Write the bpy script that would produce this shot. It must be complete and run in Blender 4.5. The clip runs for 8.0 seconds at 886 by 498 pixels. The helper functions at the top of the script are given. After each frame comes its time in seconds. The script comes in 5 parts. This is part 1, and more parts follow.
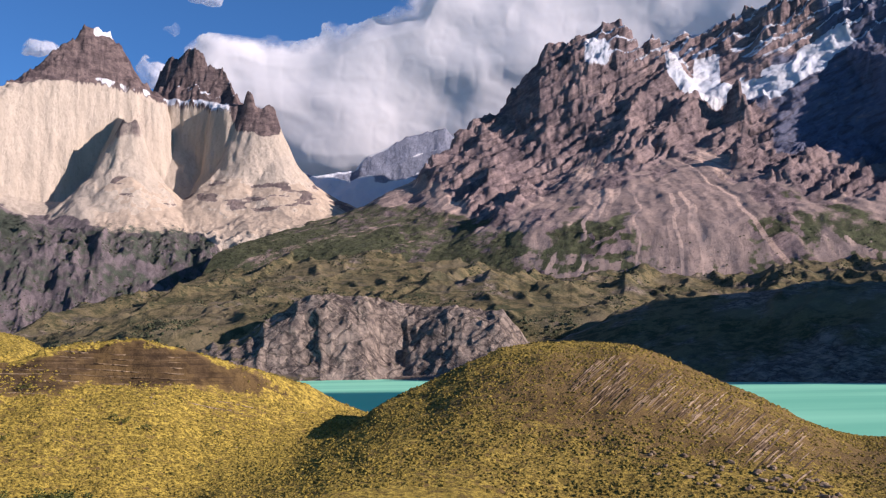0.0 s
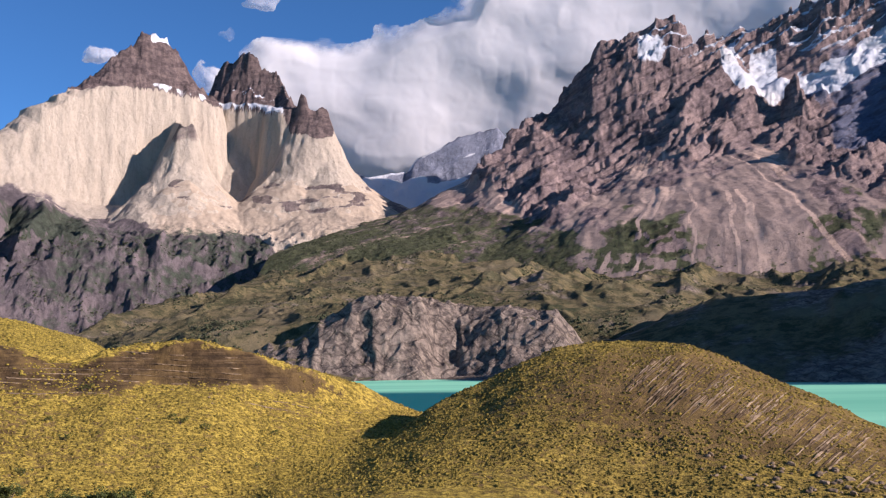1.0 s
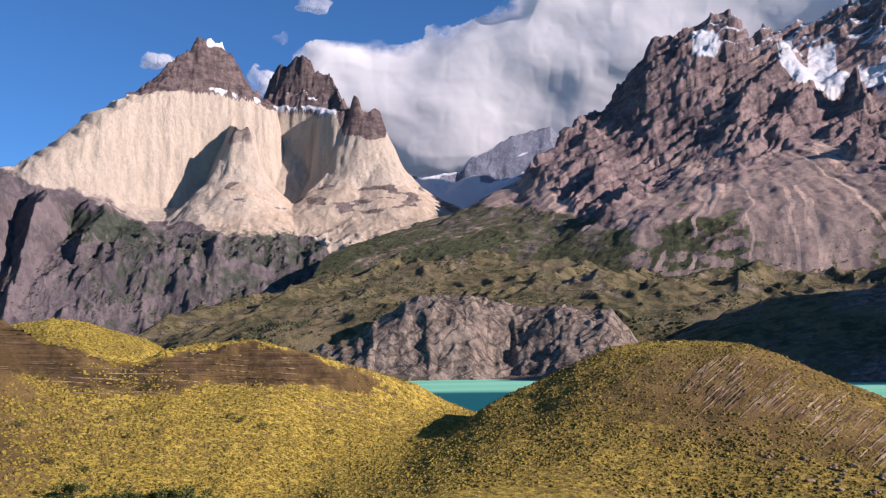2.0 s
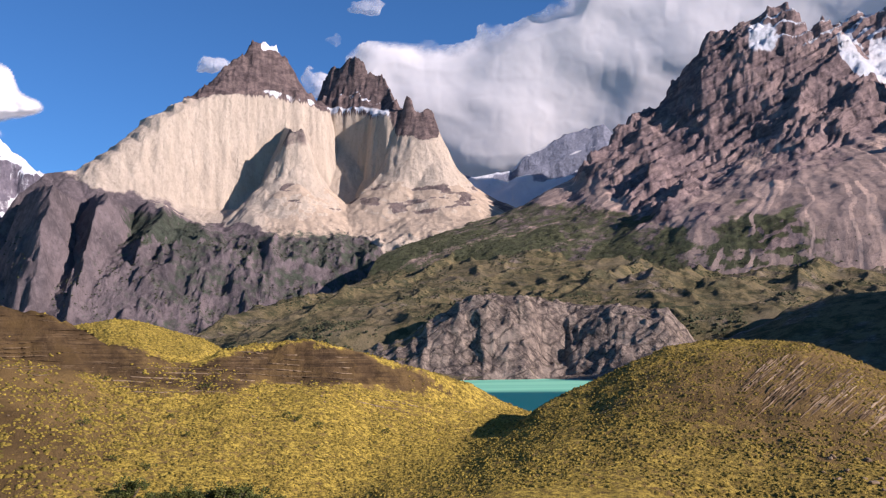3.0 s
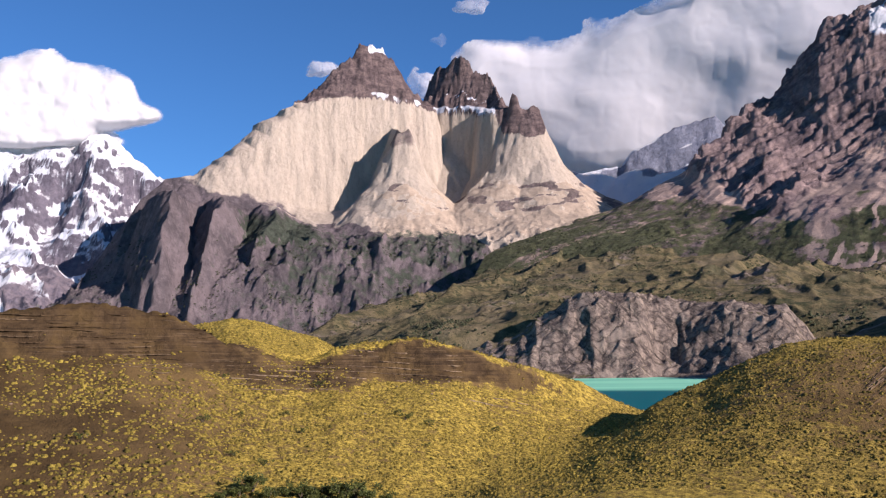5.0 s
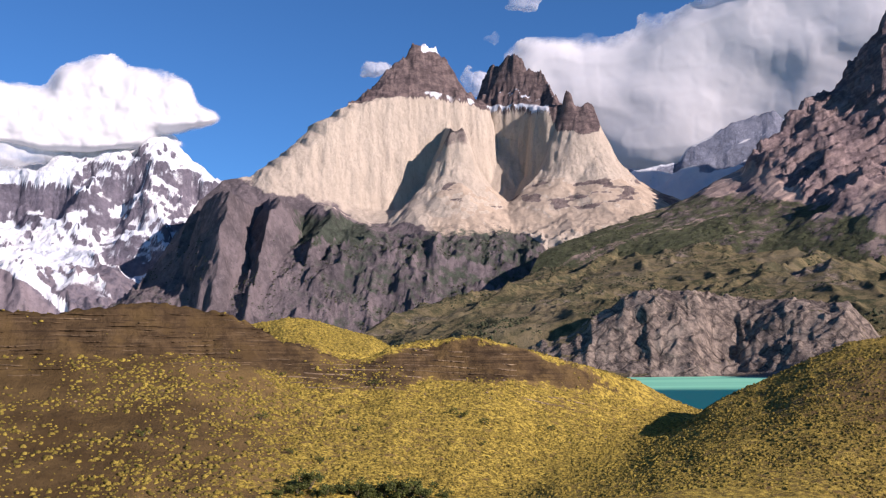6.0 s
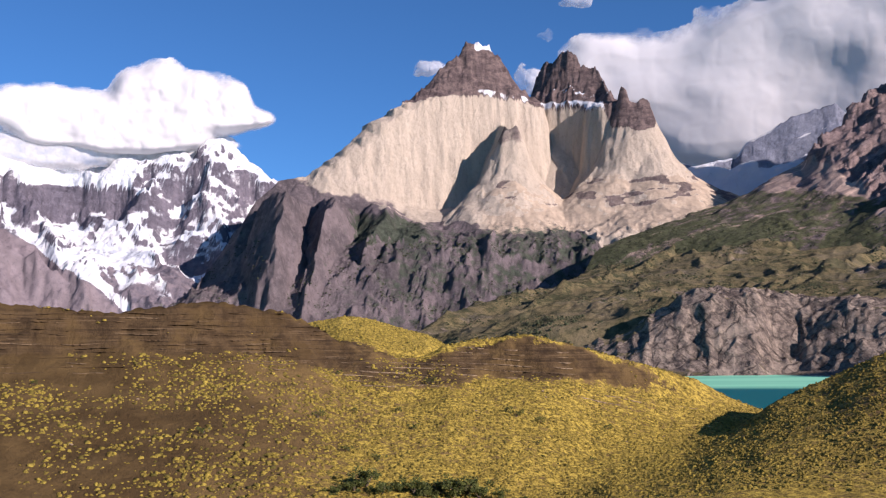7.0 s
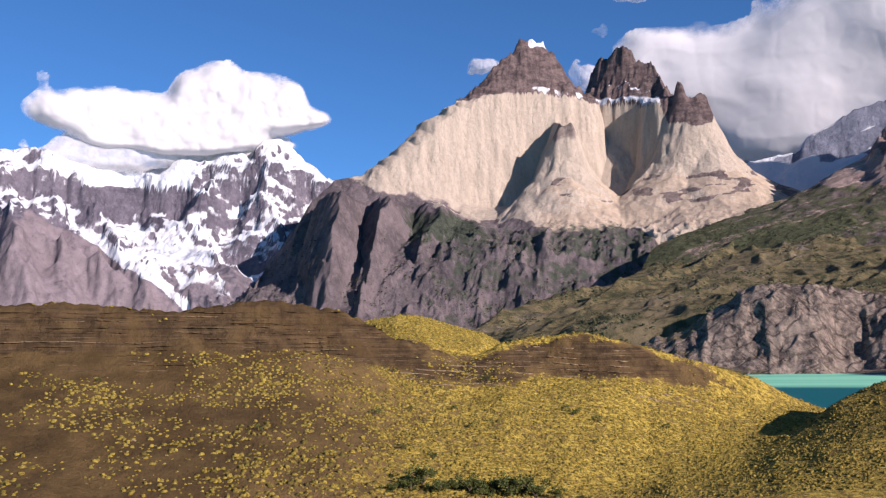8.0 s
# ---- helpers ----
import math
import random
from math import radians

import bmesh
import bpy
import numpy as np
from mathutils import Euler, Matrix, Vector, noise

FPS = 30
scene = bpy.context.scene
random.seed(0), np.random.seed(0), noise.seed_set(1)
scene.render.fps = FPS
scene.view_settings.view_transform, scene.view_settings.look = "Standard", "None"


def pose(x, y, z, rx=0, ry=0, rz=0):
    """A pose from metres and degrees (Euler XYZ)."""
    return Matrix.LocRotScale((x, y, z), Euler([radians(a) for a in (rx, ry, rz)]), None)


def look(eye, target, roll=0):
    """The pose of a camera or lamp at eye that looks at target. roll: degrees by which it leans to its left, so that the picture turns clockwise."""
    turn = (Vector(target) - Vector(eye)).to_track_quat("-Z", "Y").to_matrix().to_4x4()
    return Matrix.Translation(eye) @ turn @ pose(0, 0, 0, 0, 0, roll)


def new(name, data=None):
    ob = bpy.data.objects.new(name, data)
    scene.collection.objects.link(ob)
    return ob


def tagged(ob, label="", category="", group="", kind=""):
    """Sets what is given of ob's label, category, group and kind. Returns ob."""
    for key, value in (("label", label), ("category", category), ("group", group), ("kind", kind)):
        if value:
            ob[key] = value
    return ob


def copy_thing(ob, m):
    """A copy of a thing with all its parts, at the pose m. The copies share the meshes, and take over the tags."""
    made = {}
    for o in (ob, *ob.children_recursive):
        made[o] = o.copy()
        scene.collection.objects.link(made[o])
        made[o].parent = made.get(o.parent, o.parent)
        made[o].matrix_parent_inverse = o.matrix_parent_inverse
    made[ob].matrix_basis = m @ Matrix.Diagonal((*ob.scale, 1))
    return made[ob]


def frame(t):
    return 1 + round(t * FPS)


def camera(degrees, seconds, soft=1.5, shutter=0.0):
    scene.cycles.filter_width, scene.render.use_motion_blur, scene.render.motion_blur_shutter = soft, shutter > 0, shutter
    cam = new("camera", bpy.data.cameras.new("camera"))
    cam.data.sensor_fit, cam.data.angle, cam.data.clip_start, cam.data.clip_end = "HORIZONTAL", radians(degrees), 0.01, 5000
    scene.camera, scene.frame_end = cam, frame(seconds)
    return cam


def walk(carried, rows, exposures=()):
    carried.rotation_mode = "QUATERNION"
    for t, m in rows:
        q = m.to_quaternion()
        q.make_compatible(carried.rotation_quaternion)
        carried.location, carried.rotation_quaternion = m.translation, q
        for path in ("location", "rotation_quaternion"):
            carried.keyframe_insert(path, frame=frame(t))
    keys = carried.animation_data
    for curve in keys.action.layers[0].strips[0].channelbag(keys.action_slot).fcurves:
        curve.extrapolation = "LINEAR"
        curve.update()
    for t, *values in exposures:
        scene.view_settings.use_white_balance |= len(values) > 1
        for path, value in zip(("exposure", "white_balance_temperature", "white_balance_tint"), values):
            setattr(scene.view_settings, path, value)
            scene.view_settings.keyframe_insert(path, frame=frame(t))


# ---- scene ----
EYE = 32.0
cam = camera(49.61, 8.0, 1.2)


def turn_at(t):
    """Bearing to the left, upward tilt and lean of the head at t seconds."""
    yaw = -12.84052 + 3.1766 * t + 0.00715 * t ** 2 + 0.00009 * t ** 3
    pitch = 6.53982 + 0.03906 * t - 0.00783 * t ** 2
    lean = 0.41418 + 0.06042 * t - 0.00545 * t ** 2
    return yaw, pitch, lean


ROWS = [(0.5 * k, *turn_at(0.5 * k)) for k in range(17)]
walk(cam, [(t, pose(0, 0, EYE, 0, 0, yaw) @ pose(0, 0, 0, 90 + pitch, 0, 0) @ pose(0, 0, 0, 0, 0, -lean)) for t, yaw, pitch, lean in ROWS],
     exposures=[(0.0, 0.71, 6250, 25), (8.0, 0.61, 6250, 25)])

# ---- world, sun, exposure ----
SUN_BEARING, SUN_HEIGHT = 121.0, 21.0
world = bpy.data.worlds.new("sky")
scene.world = world
world.use_nodes = True
wn = world.node_tree
sky = wn.nodes.new("ShaderNodeTexSky")
sky.sky_type, sky.sun_disc = "NISHITA", False
sky.sun_elevation, sky.sun_rotation = radians(SUN_HEIGHT), radians(SUN_BEARING)
sky.altitude, sky.air_density, sky.dust_density, sky.ozone_density = 2500, 1.0, 0.0, 6.0
wn.nodes["Background"].inputs["Strength"].default_value = 0.079
tint = wn.nodes.new("ShaderNodeMix")
tint.data_type, tint.blend_type = "RGBA", "MULTIPLY"
tint.inputs[0].default_value = 1.0
tint.inputs[7].default_value = (0.66, 1.0, 1.04, 1)
wn.links.new(sky.outputs[0], tint.inputs[6])
wn.links.new(tint.outputs[2], wn.nodes["Background"].inputs[0])
sun = new("sun", bpy.data.lights.new("sun", "SUN"))
sun.data.energy, sun.data.angle, sun.data.color = 5.5, radians(0.5), (1.0, 0.89, 0.76)
sb, sh = radians(SUN_BEARING), radians(SUN_HEIGHT)
SUNWARD = Vector((math.sin(sb) * math.cos(sh), math.cos(sb) * math.cos(sh), math.sin(sh)))
sun.matrix_world = look((0, 0, 900), Vector((0, 0, 900)) - SUNWARD)


# ---- noise, in arrays ----
def lattice(ix, iy, seed):
    n = (ix.astype(np.int64) * 374761393 + iy.astype(np.int64) * 668265263 + seed * 982451653) & 0xFFFFFFFF
    n = ((n ^ (n >> 13)) * 1274126177) & 0xFFFFFFFF
    n = ((n ^ (n >> 16)) * 2246822519) & 0xFFFFFFFF
    return ((n ^ (n >> 15)) & 0xFFFF) / 65535.0


def smooth_noise(x, y, seed=0):
    ix, iy = np.floor(x), np.floor(y)
    fx, fy = x - ix, y - iy
    fx, fy = fx ** 3 * (fx * (fx * 6 - 15) + 10), fy ** 3 * (fy * (fy * 6 - 15) + 10)
    a, b = lattice(ix, iy, seed), lattice(ix + 1, iy, seed)
    c, d = lattice(ix, iy + 1, seed), lattice(ix + 1, iy + 1, seed)
    return a + (b - a) * fx + (c - a) * fy + (a - b - c + d) * fx * fy


def fbm(x, y, octaves=4, seed=0, gain=0.5):
    total, amp, norm = 0.0, 1.0, 0.0
    for k in range(octaves):
        cs, sn = math.cos(0.6 * k), math.sin(0.6 * k)
        total = total + amp * smooth_noise((x * cs - y * sn) * 2.03 ** k + 17.3 * k, (x * sn + y * cs) * 2.03 ** k - 9.1 * k, seed + k)
        norm += amp
        amp *= gain
    return total / norm


def crags(x, y, octaves=5, seed=0, gain=0.55):
    """Sharp-crested noise, 0 to 1."""
    total, amp, norm, weight = 0.0, 1.0, 0.0, 1.0
    for k in range(octaves):
        cs, sn = math.cos(0.7 * k), math.sin(0.7 * k)
        n = 1 - np.abs(2 * smooth_noise((x * cs - y * sn) * 2.1 ** k + 31.7 * k, (x * sn + y * cs) * 2.1 ** k + 5.3 * k, seed + k) - 1)
        n = n * n * weight
        total = total + amp * n
        weight = np.clip(n * 1.6, 0.15, 1)
        norm += amp
        amp *= gain
    return total / norm


def puffs(x, y, octaves=4, seed=0):
    """Rounded billows with sharp creases between them, 0 to 1."""
    total, amp, norm = 0.0, 1.0, 0.0
    for k in range(octaves):
        cs, sn = math.cos(0.8 * k), math.sin(0.8 * k)
        n = np.abs(2 * smooth_noise((x * cs - y * sn) * 2.1 ** k + 13.7 * k, (x * sn + y * cs) * 2.1 ** k + 3.3 * k, seed + k) - 1)
        total = total + amp * np.sqrt(n + 0.02)
        norm += amp
        amp *= 0.42
    return total / norm


def ease(a, b, x):
    w = np.clip((x - a) / (b - a), 0, 1)
    return w * w * (3 - 2 * w)


# ---- land forms ----
def spot(bearing, r, rise):
    """The place seen at that bearing and elevation, in degrees, at the ground distance r."""
    b = radians(bearing)
    return r * math.sin(b), r * math.cos(b), EYE + r * math.tan(radians(rise))


def spine(X, Y, dists, rows, tail=0.5):
    """Height of a ridge. Each row: bearing, distance, and elevation angles of the slope in front at the given distances from the crest."""
    best = np.full(X.shape, -1e4)
    nodes = []
    for bearing, r, *rises in rows:
        x, y, _ = spot(bearing, r, 0)
        nodes.append((x, y, [spot(bearing, max(r - d, 88), e)[2] for d, e in zip(dists, rises)]))
    if len(nodes) == 1:
        nodes.append((nodes[0][0] + 0.01, nodes[0][1], nodes[0][2]))
    for (ax, ay, la), (bx, by, lb) in zip(nodes, nodes[1:]):
        ux, uy = bx - ax, by - ay
        t = np.clip(((X - ax) * ux + (Y - ay) * uy) / (ux * ux + uy * uy), 0, 1)
        d = np.hypot(X - ax - ux * t, Y - ay - uy * t)
        h = la[0] + (lb[0] - la[0]) * t
        for k in range(len(dists) - 1):
            step = (la[k + 1] - la[k]) * (1 - t) + (lb[k + 1] - lb[k]) * t
            h = h + step * np.clip((d - dists[k]) / (dists[k + 1] - dists[k]), 0, 1)
        h = h - tail * np.maximum(d - dists[-1], 0)
        best = np.maximum(best, h)
    return best


def join(a, b, k=2.0):
    """The higher of two slopes, with a rounded foot between them."""
    w = np.clip(0.5 + 0.5 * (a - b) / k, 0, 1)
    return b + (a - b) * w + k * w * (1 - w)


def falling(rows, dists, slope):
    """Rows for spine, whose sides fall at an even slope."""
    return [(b, r, *[math.degrees(math.atan((r * math.tan(radians(e)) - slope * d) / (r - d))) for d in dists]) for b, r, e in rows]


def round_ridge(deg, R, dists, rows, tail=0.4):
    """Like spine, for a long low ridge that curves round the viewpoint: the profile runs along each bearing."""
    rows = np.array(rows, dtype=float)
    rc = np.interp(deg, rows[:, 0], rows[:, 1])
    d = np.abs(R - rc)
    levels = [EYE + np.maximum(rc - q, 88) * np.tan(np.radians(np.interp(deg, rows[:, 0], rows[:, 2 + k]))) for k, q in enumerate(dists)]
    h = levels[0]
    for k in range(len(dists) - 1):
        h = h + (levels[k + 1] - levels[k]) * np.clip((d - dists[k]) / (dists[k + 1] - dists[k]), 0, 1)
    side = np.maximum(np.maximum(rows[0, 0] - deg, deg - rows[-1, 0]), 0) * R * 0.0175
    return h - tail * np.maximum(d - dists[-1], 0) - 0.7 * side


def grid(bearing, u0, u1, v0, v1, du, dv):
    """World places of a level grid that is turned to a bearing."""
    b = radians(bearing)
    U, V = np.meshgrid(np.arange(u0, u1 + du, du), np.arange(v0, v1 + dv, dv))
    return U * math.cos(b) + V * math.sin(b), -U * math.sin(b) + V * math.cos(b), U, V


def sheet(name, X, Y, Z, material, masks, parent=None, keep=None):
    """One mesh from a grid of places, with point attributes."""
    ny, nx = X.shape
    me = bpy.data.meshes.new(name)
    index = np.arange(nx * ny).reshape(ny, nx)
    quads = np.stack([index[:-1, :-1], index[:-1, 1:], index[1:, 1:], index[1:, :-1]], -1)
    quads = quads[keep] if keep is not None else quads.reshape(-1, 4)
    n = len(quads)
    me.vertices.add(nx * ny)
    me.vertices.foreach_set("co", np.stack([X, Y, Z], -1).astype(np.float32).ravel())
    me.loops.add(n * 4)
    me.loops.foreach_set("vertex_index", quads.astype(np.int32).ravel())
    me.polygons.add(n)
    me.polygons.foreach_set("loop_start", np.arange(0, n * 4, 4, dtype=np.int32))
    me.polygons.foreach_set("loop_total", np.full(n, 4, dtype=np.int32))
    me.update(calc_edges=True)
    me.polygons.foreach_set("use_smooth", np.ones(n, dtype=bool))
    for key, values in masks.items():
        at = me.attributes.new(key, "FLOAT", "POINT")
        at.data.foreach_set("value", np.clip(values, 0, 1).astype(np.float32).ravel())
    me.materials.append(material)
    ob = new(name, me)
    ob.parent = parent
    return ob


def steep(X, Y, Z):
    """Slope (rise over run) of a grid and its downhill direction."""
    ex = np.hypot(X[0, 1] - X[0, 0], Y[0, 1] - Y[0, 0])
    ey = np.hypot(X[1, 0] - X[0, 0], Y[1, 0] - Y[0, 0])
    gv, gu = np.gradient(Z, ey, ex)
    return np.hypot(gu, gv), gu, gv


# ---- materials ----
class Nodes:
    def __init__(self, name):
        self.mat = bpy.data.materials.new(name)
        self.mat.use_nodes = True
        self.tree = self.mat.node_tree
        self.shader = self.tree.nodes["Principled BSDF"]
        self.place = self.tree.nodes.new("ShaderNodeNewGeometry").outputs["Position"]

    def put(self, socket, value):
        if isinstance(value, bpy.types.NodeSocket):
            self.tree.links.new(value, socket)
        elif isinstance(value, tuple) and len(value) == 3 and socket.type == "RGBA":
            socket.default_value = (*value, 1)
        else:
            socket.default_value = value

    def node(self, kind, out=0, settings=(), **inputs):
        n = self.tree.nodes.new(kind)
        for key, value in settings:
            setattr(n, key, value)
        for key, value in inputs.items():
            self.put(n.inputs[int(key[1:])] if key[0] == "_" and key[1:].isdigit() else n.inputs[key], value)
        return n.outputs[out]

    def scaled(self, sx, sy, sz, source=None):
        return self.node("ShaderNodeVectorMath", 0, (("operation", "MULTIPLY"),), _0=source or self.place, _1=(sx, sy, sz))

    def noise(self, size, detail=4.0, rough=0.55, stretch=(1, 1, 1), source=None):
        """Noise whose lumps are about size metres across."""
        v = self.scaled(stretch[0] / size, stretch[1] / size, stretch[2] / size, source)
        return self.node("ShaderNodeTexNoise", 0, Vector=v, Scale=1.0, Detail=detail, Roughness=rough)

    def math(self, op, a, b=0.0, clamp=False):
        return self.node("ShaderNodeMath", 0, (("operation", op), ("use_clamp", clamp)), _0=a, _1=b)

    def range(self, value, a, b, lo=0.0, hi=1.0):
        n = self.tree.nodes.new("ShaderNodeMapRange")
        n.interpolation_type = "SMOOTHSTEP"
        for k, v in enumerate((value, a, b, lo, hi)):
            self.put(n.inputs[k], v)
        return n.outputs[0]

    def mix(self, fac, a, b):
        n = self.tree.nodes.new("ShaderNodeMix")
        n.data_type = "RGBA"
        for k, v in ((0, fac), (6, a), (7, b)):
            self.put(n.inputs[k], v)
        return n.outputs[2]

    def mask(self, name, breakup, amount=0.6, width=0.18):
        """A point attribute whose border is broken up by a noise."""
        at = self.node("ShaderNodeAttribute", 2, (("attribute_name", name),))
        shifted = self.math("ADD", at, self.math("MULTIPLY", self.math("SUBTRACT", breakup, 0.5), amount))
        return self.range(shifted, 0.5 - width, 0.5 + width)

    def bump(self, height, distance, strength=1.0, normal=None):
        n = self.tree.nodes.new("ShaderNodeBump")
        self.put(n.inputs["Height"], height)
        n.inputs["Distance"].default_value = distance
        self.put(n.inputs["Strength"], strength)
        if normal:
            self.put(n.inputs["Normal"], normal)
        return n.outputs[0]

    def done(self, colour, rough=0.9, normal=None, specular=0.2):
        self.put(self.shader.inputs["Base Color"], colour)
        self.put(self.shader.inputs["Roughness"], rough)
        self.shader.inputs["Specular IOR Level"].default_value = specular
        if normal:
            self.put(self.shader.inputs["Normal"], normal)
        return self.mat


def mountain_material(name, dark=(0.13, 0.10, 0.095), mid=(0.21, 0.155, 0.13), pale=(0.50, 0.41, 0.32), scree=(0.37, 0.29, 0.23), veg=(0.05, 0.06, 0.025), blocky=0.6, beds=0.0, patchy=60):
    m = Nodes(name)
    big, fine = m.noise(160, 5), m.noise(26, 6, 0.65)
    streak = m.noise(34, 5, 0.6, (1.0, 1.0, 0.16))
    rock = m.mix(m.range(big, 0.38, 0.62), dark, mid)
    rock = m.mix(m.range(fine, 0.42, 0.72, 0, 0.55), rock, tuple(c * 1.5 for c in mid))
    pales = m.mix(m.range(streak, 0.36, 0.64), tuple(c * 0.84 for c in pale), pale)
    pales = m.mix(m.range(big, 0.55, 0.75, 0, 0.5), pales, tuple(c * f for c, f in zip(pale, (0.82, 0.80, 0.80))))
    colour = m.mix(m.mask("pale", streak, 0.5), rock, pales)
    colour = m.mix(m.mask("cap", fine, 0.4), colour, m.mix(m.range(m.noise(34, 9, 0.75, (0.8, 0.8, 1.3)), 0.38, 0.62), (0.085, 0.064, 0.066), (0.20, 0.15, 0.14)))
    scree_c = m.mix(m.range(m.noise(60, 6, 0.6), 0.35, 0.65), tuple(c * 0.75 for c in scree), scree)
    colour = m.mix(m.mask("scree", fine, 0.7), colour, scree_c)
    colour = m.mix(m.mask("dust", fine, 0.5, 0.25), colour, tuple(c * f for c, f in zip(scree, (1.55, 1.5, 1.4))))
    greens = m.mix(m.range(m.noise(20, 6, 0.7), 0.35, 0.65), veg, tuple(c * 2.1 for c in veg))
    colour = m.mix(m.mask("veg", m.noise(40, 8, 0.75), 1.1, 0.12), colour, greens)
    snow_f = m.mask("snow", m.noise(patchy, 12, 0.82), 0.9, 0.11)
    colour = m.mix(snow_f, colour, m.mix(m.range(big, 0.4, 0.6), (0.54, 0.58, 0.64), (0.64, 0.65, 0.67)))
    cell = m.node("ShaderNodeTexVoronoi", 0, (("feature", "DISTANCE_TO_EDGE"),), Vector=m.scaled(1 / 30, 1 / 30, 1 / 44, m.node("ShaderNodeVectorMath", 0, (("operation", "ADD"),), _0=m.place, _1=m.node("ShaderNodeVectorMath", 0, (("operation", "SCALE"),), _0=m.node("ShaderNodeTexNoise", 1, Vector=m.scaled(1 / 40, 1 / 40, 1 / 40), Scale=1.0, Detail=4.0), Scale=30.0))), Scale=1.0)
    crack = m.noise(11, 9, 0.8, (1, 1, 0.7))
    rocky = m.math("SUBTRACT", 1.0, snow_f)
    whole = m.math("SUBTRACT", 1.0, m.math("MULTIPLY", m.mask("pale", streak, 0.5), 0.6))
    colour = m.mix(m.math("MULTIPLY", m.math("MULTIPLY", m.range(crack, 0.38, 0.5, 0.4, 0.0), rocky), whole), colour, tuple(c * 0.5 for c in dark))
    loose = m.mask("scree", fine, 0.7)
    firm = m.math("SUBTRACT", 1.0, m.math("MULTIPLY", loose, 0.8))
    normal = m.bump(m.noise(48, 13, 0.78, (1, 1, 0.6)), 12.0 if beds else 20.0, m.math("MULTIPLY", firm, m.math("SUBTRACT", 1.0, m.math("MULTIPLY", snow_f, 0.6))))
    normal = m.bump(m.range(cell, 0.0, 0.35), 5.0, m.math("MULTIPLY", firm, blocky), normal)
    if beds:
        tilted = m.node("ShaderNodeVectorRotate", 0, (("rotation_type", "Y_AXIS"),), Vector=m.place, Angle=0.5)
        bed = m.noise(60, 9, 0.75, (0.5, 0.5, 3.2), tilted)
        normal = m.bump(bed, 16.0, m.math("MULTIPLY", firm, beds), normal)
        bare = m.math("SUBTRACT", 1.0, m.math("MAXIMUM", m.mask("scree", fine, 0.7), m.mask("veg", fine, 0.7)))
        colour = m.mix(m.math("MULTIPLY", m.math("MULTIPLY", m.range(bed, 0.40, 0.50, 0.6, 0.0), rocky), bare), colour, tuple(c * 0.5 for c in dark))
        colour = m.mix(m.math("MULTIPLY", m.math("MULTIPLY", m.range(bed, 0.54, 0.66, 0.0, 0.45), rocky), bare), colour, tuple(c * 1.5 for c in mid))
    normal = m.bump(crack, 4.0, 0.9, normal)
    return m.done(colour, 0.92, normal, 0.15)


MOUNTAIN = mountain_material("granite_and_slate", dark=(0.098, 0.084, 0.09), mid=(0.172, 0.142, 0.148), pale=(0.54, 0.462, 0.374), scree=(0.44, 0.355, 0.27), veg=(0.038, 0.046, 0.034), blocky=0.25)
# Here pale is a blue-grey that paints shade and haze on the back walls.
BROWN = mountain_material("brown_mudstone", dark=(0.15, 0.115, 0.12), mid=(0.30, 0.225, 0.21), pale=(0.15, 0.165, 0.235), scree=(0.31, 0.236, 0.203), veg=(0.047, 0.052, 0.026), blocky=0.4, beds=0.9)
# Rock of the far peak, with blue haze put into its base colours.
HAZED_ROCK = mountain_material("haze_tinted_rock", dark=(0.17, 0.19, 0.25), mid=(0.25, 0.27, 0.34), blocky=0.2)
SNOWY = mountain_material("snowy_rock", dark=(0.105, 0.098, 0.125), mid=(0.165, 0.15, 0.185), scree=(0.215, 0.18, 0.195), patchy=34)


